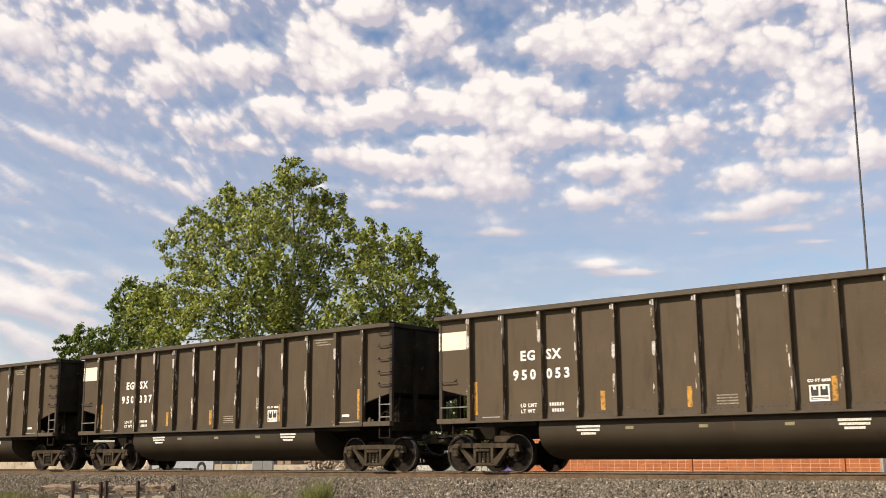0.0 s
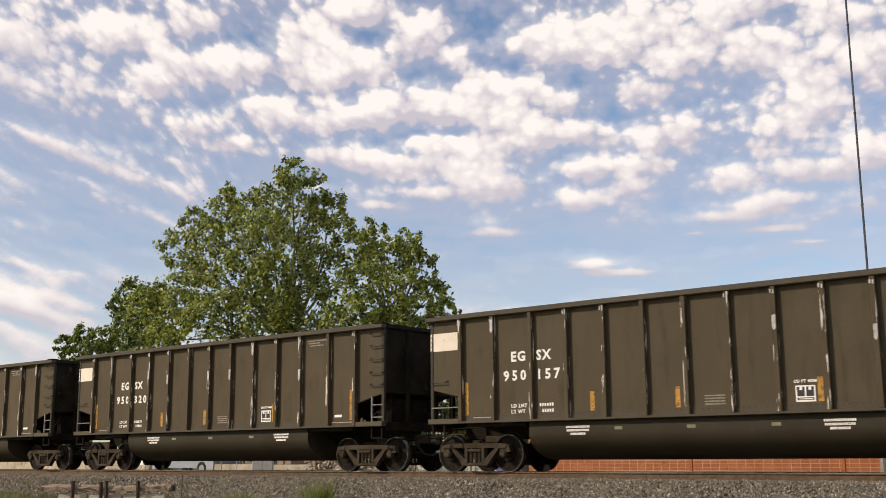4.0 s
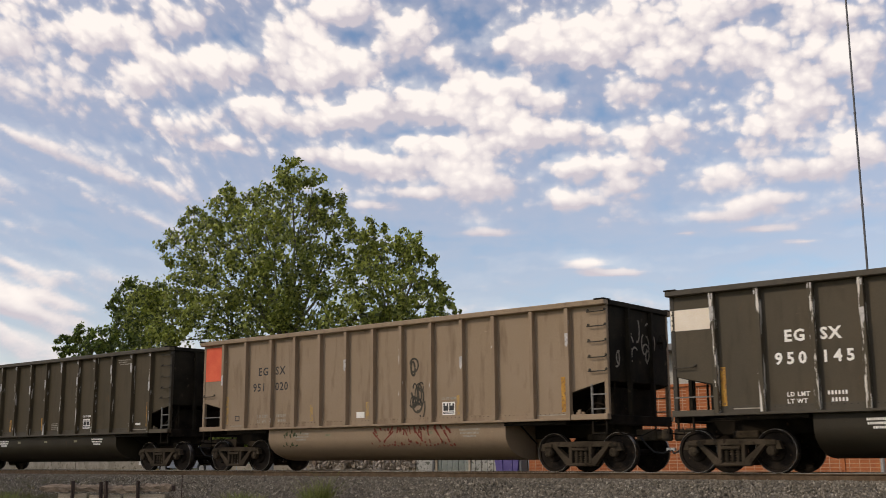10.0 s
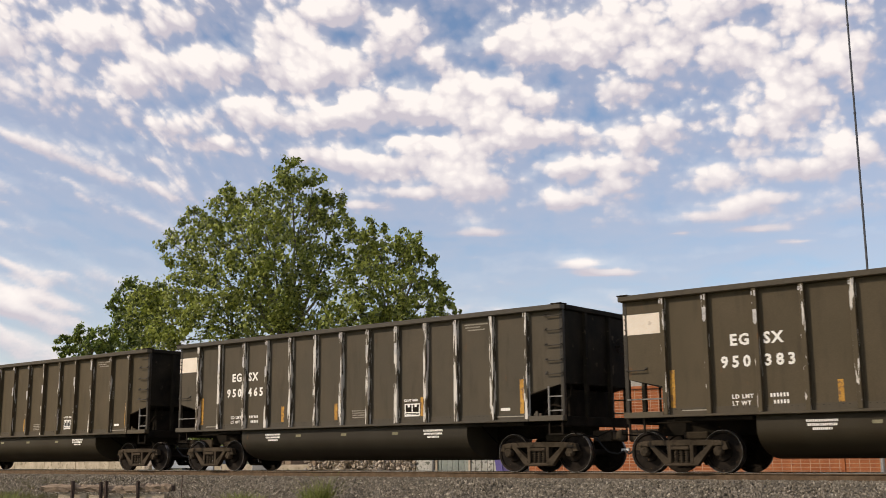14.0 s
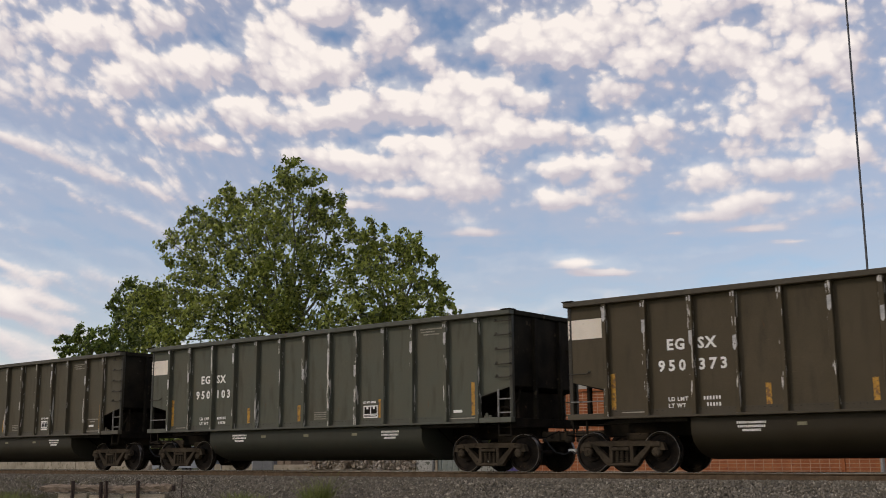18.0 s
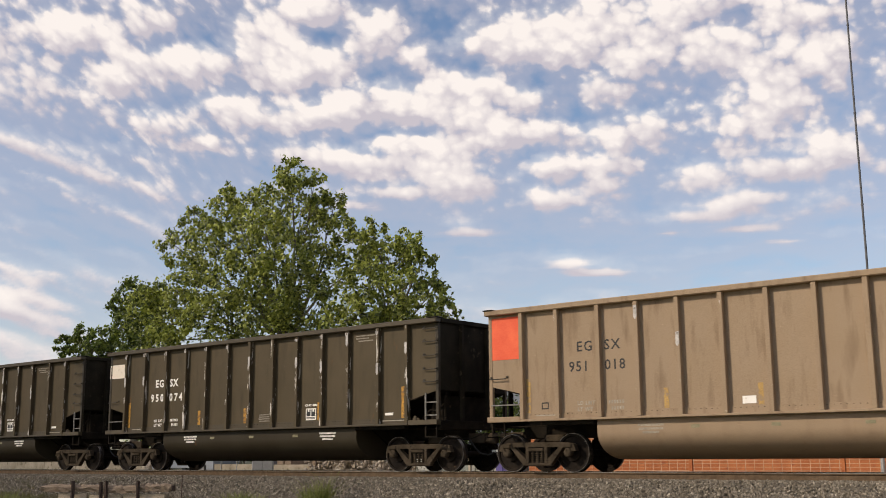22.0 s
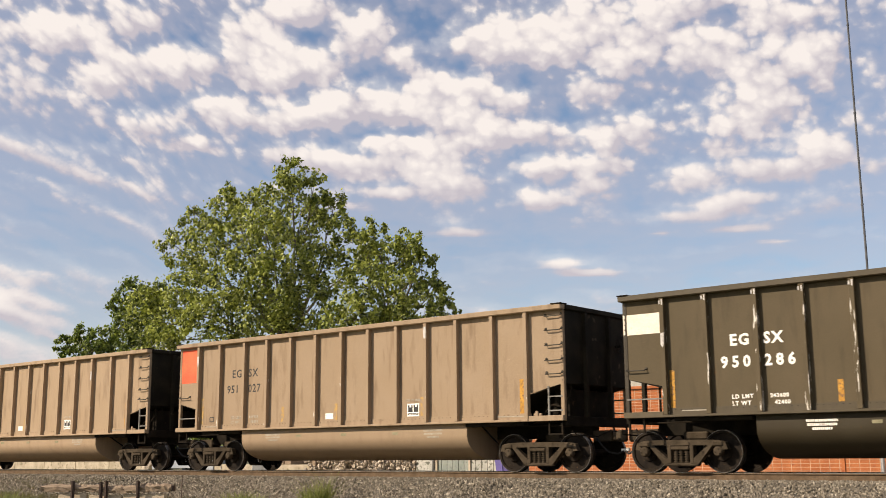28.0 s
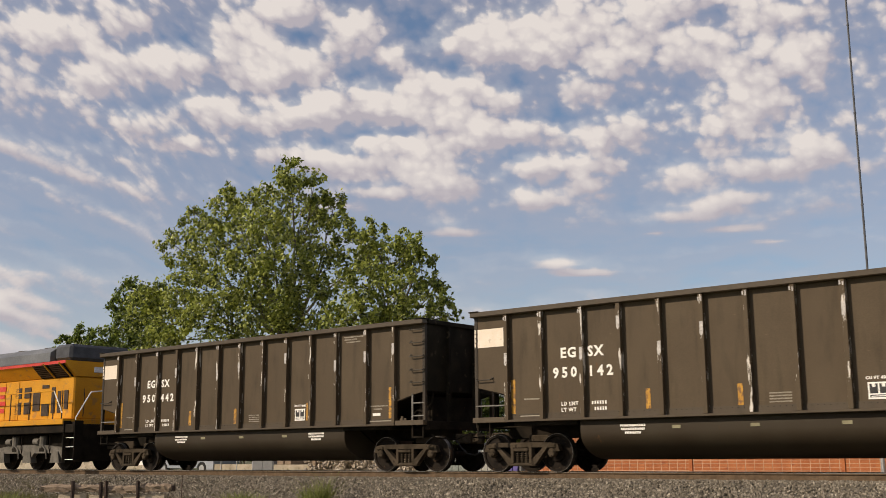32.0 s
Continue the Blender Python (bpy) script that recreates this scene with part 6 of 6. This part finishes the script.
def timber_crib():
    """Old timbers held up by steel stakes at the foot of the ballast."""
    a, b = Vector((-27.65, -6.72, 0)), Vector((-24.49, -4.76, 0))
    way = (b - a).normalized()
    turn = math.degrees(math.atan2(way.y, way.x))
    long = (b - a).length
    crib = thing("timber_barrier", "weathered timber barrier held by rusty steel stakes", "barrier", at=pose(a.x, a.y, -0.85, 0, 0, turn))
    def log(x0, x1, z0, z1, seed):
        """A split, weather-worn timber with an uneven outline."""
        rng = random.Random(seed)
        bm = bm_()
        rings = []
        n = 14
        for i in range(n + 1):
            x = x0 + (x1 - x0) * i / n
            j = lambda s: rng.uniform(-s, s)
            cut = 0.05 if i in (0, n) else 0.0
            rings.append([bm.verts.new((x + j(0.02), p + j(0.02), q + j(0.022))) for p, q in ((0.0, z0 + cut), (0.2, z0 + cut), (0.22, (z0 + z1) / 2), (0.19, z1 - cut), (0.02, z1 - cut), (-0.03, z1 - 0.07), (-0.02, z0 + 0.07))])
        for a, b in zip(rings, rings[1:]):
            for k in range(7):
                bm.faces.new((a[k], a[(k + 1) % 7], b[(k + 1) % 7], b[k]))
        bm.faces.new(rings[0][::-1])
        bm.faces.new(rings[-1])
        return bm
    part("beam", log(-0.05, long * 0.44, 0.37, 0.56, 1), M_TIMBER, crib, "old brown timber")
    part("beam", log(long * 0.42, long * 0.75, 0.335, 0.525, 2), M_TIMBER, crib)
    part("beam", log(long * 0.74, long * 0.99, 0.37, 0.565, 3), M_TIMBER, crib)
    for f0, f1, z in ((0.12, 0.34, 0.33), (0.36, 0.6, 0.29), (0.62, 0.93, 0.31)):
        part("plank", block(bm_(), long * f0, long * f1, 0.06, 0.12, -0.02, z, 0.01), M_BOARD, crib, "pale board under the timber")
    for f, z in ((0.245, 0.66), (0.46, 0.63), (0.5, 0.66), (0.74, 0.65)):
        bm = bm_()
        x = f * long
        block(bm, x - 0.05, x + 0.05, -0.06, -0.04, -0.1, z)
        block(bm, x - 0.012, x + 0.012, -0.1, -0.06, -0.1, z)
        part("stake", bm, M_RUSTPOST, crib, "rusty steel stake")
    part("beam_end", block(bm_(), long * 0.98, long * 1.0, 0.01, 0.16, 0.37, 0.53, 0.01), M_RUSTPOST, crib)
    rodthing = thing("marker_rod", "thin dark steel rod standing beside the barrier", "rod", at=(-23.75, -5.05, -0.92))
    part("shaft", rod(bm_(), (0, 0, 0), (0, 0, 0.87), 0.014, 7), M_RUSTPOST, rodthing)
    part("wire", tube(bm_(), [(0, 0, 0.72), (0.2, 0.1, 0.66), (0.42, 0.15, 0.7)], 0.006, 5), M_RUSTPOST, rodthing)


timber_crib()


def parked(name, label, at, turn, paint, long, high, wide):
    """A parked road vehicle seen under the train: body, cabin, wheels."""
    car = thing(name, label, "car", at=pose(*at, 0, 0, turn))
    h = long / 2
    bm = bm_()
    out = [(-h, 0.3), (-h + 0.55, 0.3)]
    for cx in (-h + 0.9, h - 0.9):
        out += [(cx + 0.38 * math.cos(radians(a)), 0.3 + 0.4 * math.sin(radians(a))) for a in range(170, 0, -20)]
    out += [(h, 0.3), (h, 0.75), (h - 0.1, 0.9), (h - 1.1, 0.98), (-h + 0.7, 1.0), (-h, 0.92)]
    extrude(bm, [(x, -wide / 2, z) for x, z in out], (0, wide, 0))
    part("body", bm, paint, car)
    bm = bm_()
    extrude(bm, [(-h + 0.5, -wide / 2 + 0.08, 1.0), (h - 1.2, -wide / 2 + 0.08, 0.98), (h - 1.9, -wide / 2 + 0.16, high), (-h + 0.9, -wide / 2 + 0.16, high)], (0, wide - 0.2, 0))
    part("cabin", bm, M_GLASS, car, "dark glazed cabin")
    part("roof_panel", block(bm_(), -h + 0.85, h - 1.85, -wide / 2 + 0.14, wide / 2 - 0.14, high, high + 0.04, 0.015), paint, car)
    for cx in (-h + 0.9, h - 0.9):
        for s in (-1, 1):
            w = part("wheel", lathe_y(bm_(), [(0.2, s * (wide / 2 - 0.2)), (0.32, s * (wide / 2 - 0.2)), (0.335, s * (wide / 2 - 0.12)), (0.32, s * (wide / 2 - 0.01)), (0.2, s * (wide / 2 - 0.005))], 20), M_RUBBER, car, at=(cx, 0, 0.335))
            part("rim", lathe_y(bm_(), [(0.02, s * (wide / 2 - 0.06)), (0.19, s * (wide / 2 - 0.03)), (0.2, s * (wide / 2 + 0.002)), (0.18, s * (wide / 2 + 0.004))], 16), M_GALV, w)
    for s in (-0.6, 0.6):
        part("headlight", block(bm_(), h - 0.02, h + 0.01, s - 0.14, s + 0.14, 0.6, 0.74, 0.01), M_GALV, car)
    return car




def bin_and_boulder():
    bin_ = thing("yellow_bin", "small yellow plastic bin beside the parked car", "bin", at=(-50.45, 13.63, -0.5))
    bm = bm_()
    extrude(bm, [(0.06, 0, 0.05), (0.56, 0, 0.05), (0.64, 0, 0.95), (0.0, 0, 0.95)], (0, 0.6, 0))
    part("body", bm, M_VAN, bin_)
    part("lid", block(bm_(), -0.03, 0.67, -0.03, 0.63, 0.95, 1.02, 0.02), M_VAN, bin_)
    for x in (0.12, 0.5):
        part("wheel", rod(bm_(), (x, 0.1, 0.06), (x, 0.16, 0.06), 0.06, 10), M_RUBBER, bin_)
    bm = bm_()
    bmesh.ops.create_icosphere(bm, subdivisions=2, radius=0.5)
    rng = random.Random(8)
    for v in bm.verts:
        v.co *= rng.uniform(0.9, 1.08)
        v.co.z = max(v.co.z * 1.5, -0.1)
    solid("boulder", bm, M_RUBBLE, "rounded tan boulder beside the yellow bin", "boulder", at=(-51.1, 13.65, -0.45))


parked("parked_car", "silver-white car parked behind the railway", (-47.74, 14.11, -0.5), 182, M_SILVER, 4.9, 1.45, 1.75)


bin_and_boulder()


def behind():
    """Low walls, cabinets and clutter seen under the train."""
    w = thing("concrete_wall", "long low pale concrete wall with faded painting", "wall", at=(-68, 16.0, -0.55))
    for i in range(7):
        part("wall_panel", block(bm_(), -12 + i * 3.6, -12 + i * 3.6 + 3.57, 0, 0.25, 0, 1.15, 0.02), M_CONCRETE, w)
    part("painted_bars", block(block(bm_(), 12.6, 13.0, -0.012, -0.002, 0.55, 0.85), 13.2, 13.9, -0.012, -0.002, 0.5, 0.9), M_WHITE, w, "white painted lettering, too small to read")
    kerb = thing("kerb", "long pale concrete kerb beyond the track", "kerb", at=(-51.6, 12.0, -0.55))
    for i in range(14):
        part("kerbstone", block(bm_(), i * 1.8, i * 1.8 + 1.78, 0, 0.3, 0, 0.26 + 0.012 * (i % 3), 0.02), M_CONCRETE, kerb)
    fence = thing("low_fence", "low pale panel fence with thin posts", "fence", at=(-45.87, 13.38, -0.55))
    for i in range(3):
        part("fence_panel", block(bm_(), i * 1.2, i * 1.2 + 1.15, 0, 0.04, 0.05, 0.62), M_CONCRETE, fence)
    for i in range(4):
        part("post", block(bm_(), i * 1.2 - 0.06, i * 1.2 - 0.01, -0.02, 0.06, 0, 1.1), M_GALV, fence)
    cab = thing("utility_cabinet", "dark grey metal utility cabinet on a plinth", "cabinet", at=(-41.78, 12.9, -0.55))
    part("body", block(bm_(), 0, 1.55, 0, 0.7, 0.1, 1.5, 0.03), M_CABINET, cab)
    part("plinth", block(bm_(), -0.05, 1.6, -0.05, 0.75, 0, 0.1), M_CONCRETE, cab)
    part("door", block(bm_(), 0.06, 0.76, -0.015, 0, 0.16, 1.44, 0.005), M_CABINET, cab)
    part("door", block(bm_(), 0.79, 1.49, -0.015, 0, 0.16, 1.44, 0.005), M_CABINET, cab)
    plat = thing("loading_slab", "pale concrete loading slab with brown timber stacked on it", "slab", at=(-40.04, 12.72, -0.55))
    part("slab", block(bm_(), 0, 2.9, 0, 2.2, 0, 0.6, 0.02), M_CONCRETE, plat)
    for i in range(2):
        part("stacked_timber", block(bm_(), 0.15 + i * 0.52, 0.15 + i * 0.52 + 0.44, 0.1, 1.6, 0.6, 0.8 + 0.05 * i, 0.015), M_TIMBER, plat)
    post = thing("wooden_post", "short brown wooden post", "post", at=(-37.28, 12.61, -0.55))
    part("shaft", block(bm_(), 0, 0.22, 0, 0.22, 0, 1.0, 0.02), M_TIMBER, post)
    def heap(rng, n):
        x, y = rng.uniform(-37.6, -30.85, n), rng.uniform(12.4, 13.8, n)
        return np.stack([x, y, -0.5 + 0.85 * rng.uniform(0, 1, n) ** 1.3], -1)
    stones("rubble", 2600, 9, heap, 0.09, M_RUBBLE, "heap of pale broken rubble")
    box = thing("painted_box", "pale metal box covered with black and white paint marks", "box", at=(-30.88, 12.55, -0.55))
    part("body", block(bm_(), 0, 0.9, 0, 0.8, 0, 1.2, 0.02), M_SPLASH, box)
    part("lid", block(bm_(), -0.02, 0.92, -0.02, 0.82, 1.2, 1.26, 0.01), M_CABINET, box)
    gf = thing("board_fence", "grey-green board fence with paint marks", "fence", at=(-29.91, 12.72, -0.55))
    for i in range(11):
        part("board", block(bm_(), i * 0.3, i * 0.3 + 0.28, 0, 0.03, 0.03, 1.3, 0.004), M_GREEN if i < 6 else M_SPLASH, gf)
    for x in (0.0, 1.75, 3.2):
        part("post", block(bm_(), x, x + 0.1, -0.06, -0.002, 0, 1.35), M_CONCRETE, gf)
    skip = thing("purple_skip", "purple-blue steel rubbish skip with dark end", "skip", at=(-25.86, 11.52, -0.55))
    bm = bm_()
    extrude(bm, [(0, 0, 0.12), (0.95, 0, 0.12), (1.05, 0, 0.98), (-0.1, 0, 0.98)], (0, 0.5, 0))
    part("body", bm, M_PURPLE, skip)
    part("rim", block(bm_(), -0.13, 1.08, -0.05, 0.55, 0.98, 1.04, 0.015), M_PURPLE, skip)
    part("end_frame", block(bm_(), 1.03, 1.14, 0.05, 0.45, 0.12, 0.85, 0.02), M_CABINET, skip)
    for x in (0.22, 0.68):
        part("rib", block(bm_(), x, x + 0.08, -0.04, 0.0, 0.14, 0.96), M_PURPLE, skip)
    for x in (0.12, 0.72):
        part("foot", block(bm_(), x, x + 0.12, 0.05, 0.45, 0, 0.12), M_CABINET, skip)


M_SPLASH = plain("paint_marks", (0.36, 0.35, 0.3), (0.5, 0.48, 0.42), 3.0, 0.7, c3=(0.13, 0.13, 0.1), c3_at=0.54)
behind()


def far_house():
    """A pale gabled building behind the trees."""
    h = thing("pale_building", "pale sided building with light roof behind the trees", "building", at=(-64.12, 32.2, -0.5))
    part("wall", block(bm_(), 0, 20.6, 0, 9, 0, 7.6), M_PALE, h)
    bm = bm_()
    extrude(bm, [(-0.4, -0.5, 7.5), (-0.4, 9.5, 7.5), (-0.4, 4.5, 9.6)], (21.4, 0, 0))
    part("roof", bm, M_CONCRETE, h, "light grey roof")
    for i in range(6):
        win = part("window", block(bm_(), 1.5 + i * 3.2, 2.7 + i * 3.2, -0.03, 0.0, 4.6, 6.0), M_FASCIA, h)
        part("pane", block(bm_(), 1.58 + i * 3.2, 2.62 + i * 3.2, -0.036, -0.031, 4.68, 5.92), M_GLASS, win)


far_house()

# ---- what moves ----
def motions():
    """The train rolls past, its wheels turn, and the cloud layer drifts."""
    times = [i * 0.5 for i in range(65)]
    for k, car in enumerate(cars):
        walk(car, [(t, pose(travelled(t) - k * CAR + CAR / 2, 0, 0)) for t in times])
    walk(engine, [(t, pose(travelled(t) - TRACK_LAST * CAR, 0, 0)) for t in times])
    # one shared turn for all wheels: 80 degrees from row to row
    step = radians(80) * 0.457
    turns, s, t = [(0.0, 0.0)], travelled(0), 0.0
    while t < 32.0:
        t = min(32.0, t + step / 12.0)
        turns.append((t, math.degrees((travelled(t) - s) / 0.457)))
    for body, radius in [(c, 0.457) for c in cars] + [(engine, 0.533)]:
        for ob in body.children:
            if ob.name.startswith("wheelset"):
                x, y, z = ob.location
                walk(ob, [(t, pose(x, y, z, 0, a * 0.457 / radius, 0)) for t, a in turns])
    walk(clouds, [(t, Matrix.Translation(DRIFT * t)) for t in (0.0, 16.0, 32.0)])
    walk(sun_cloud, [(t, Matrix.Translation(DRIFT.normalized() * HIGH_SPEED * t)) for t in (0.0, 16.0, 32.0)])


motions()
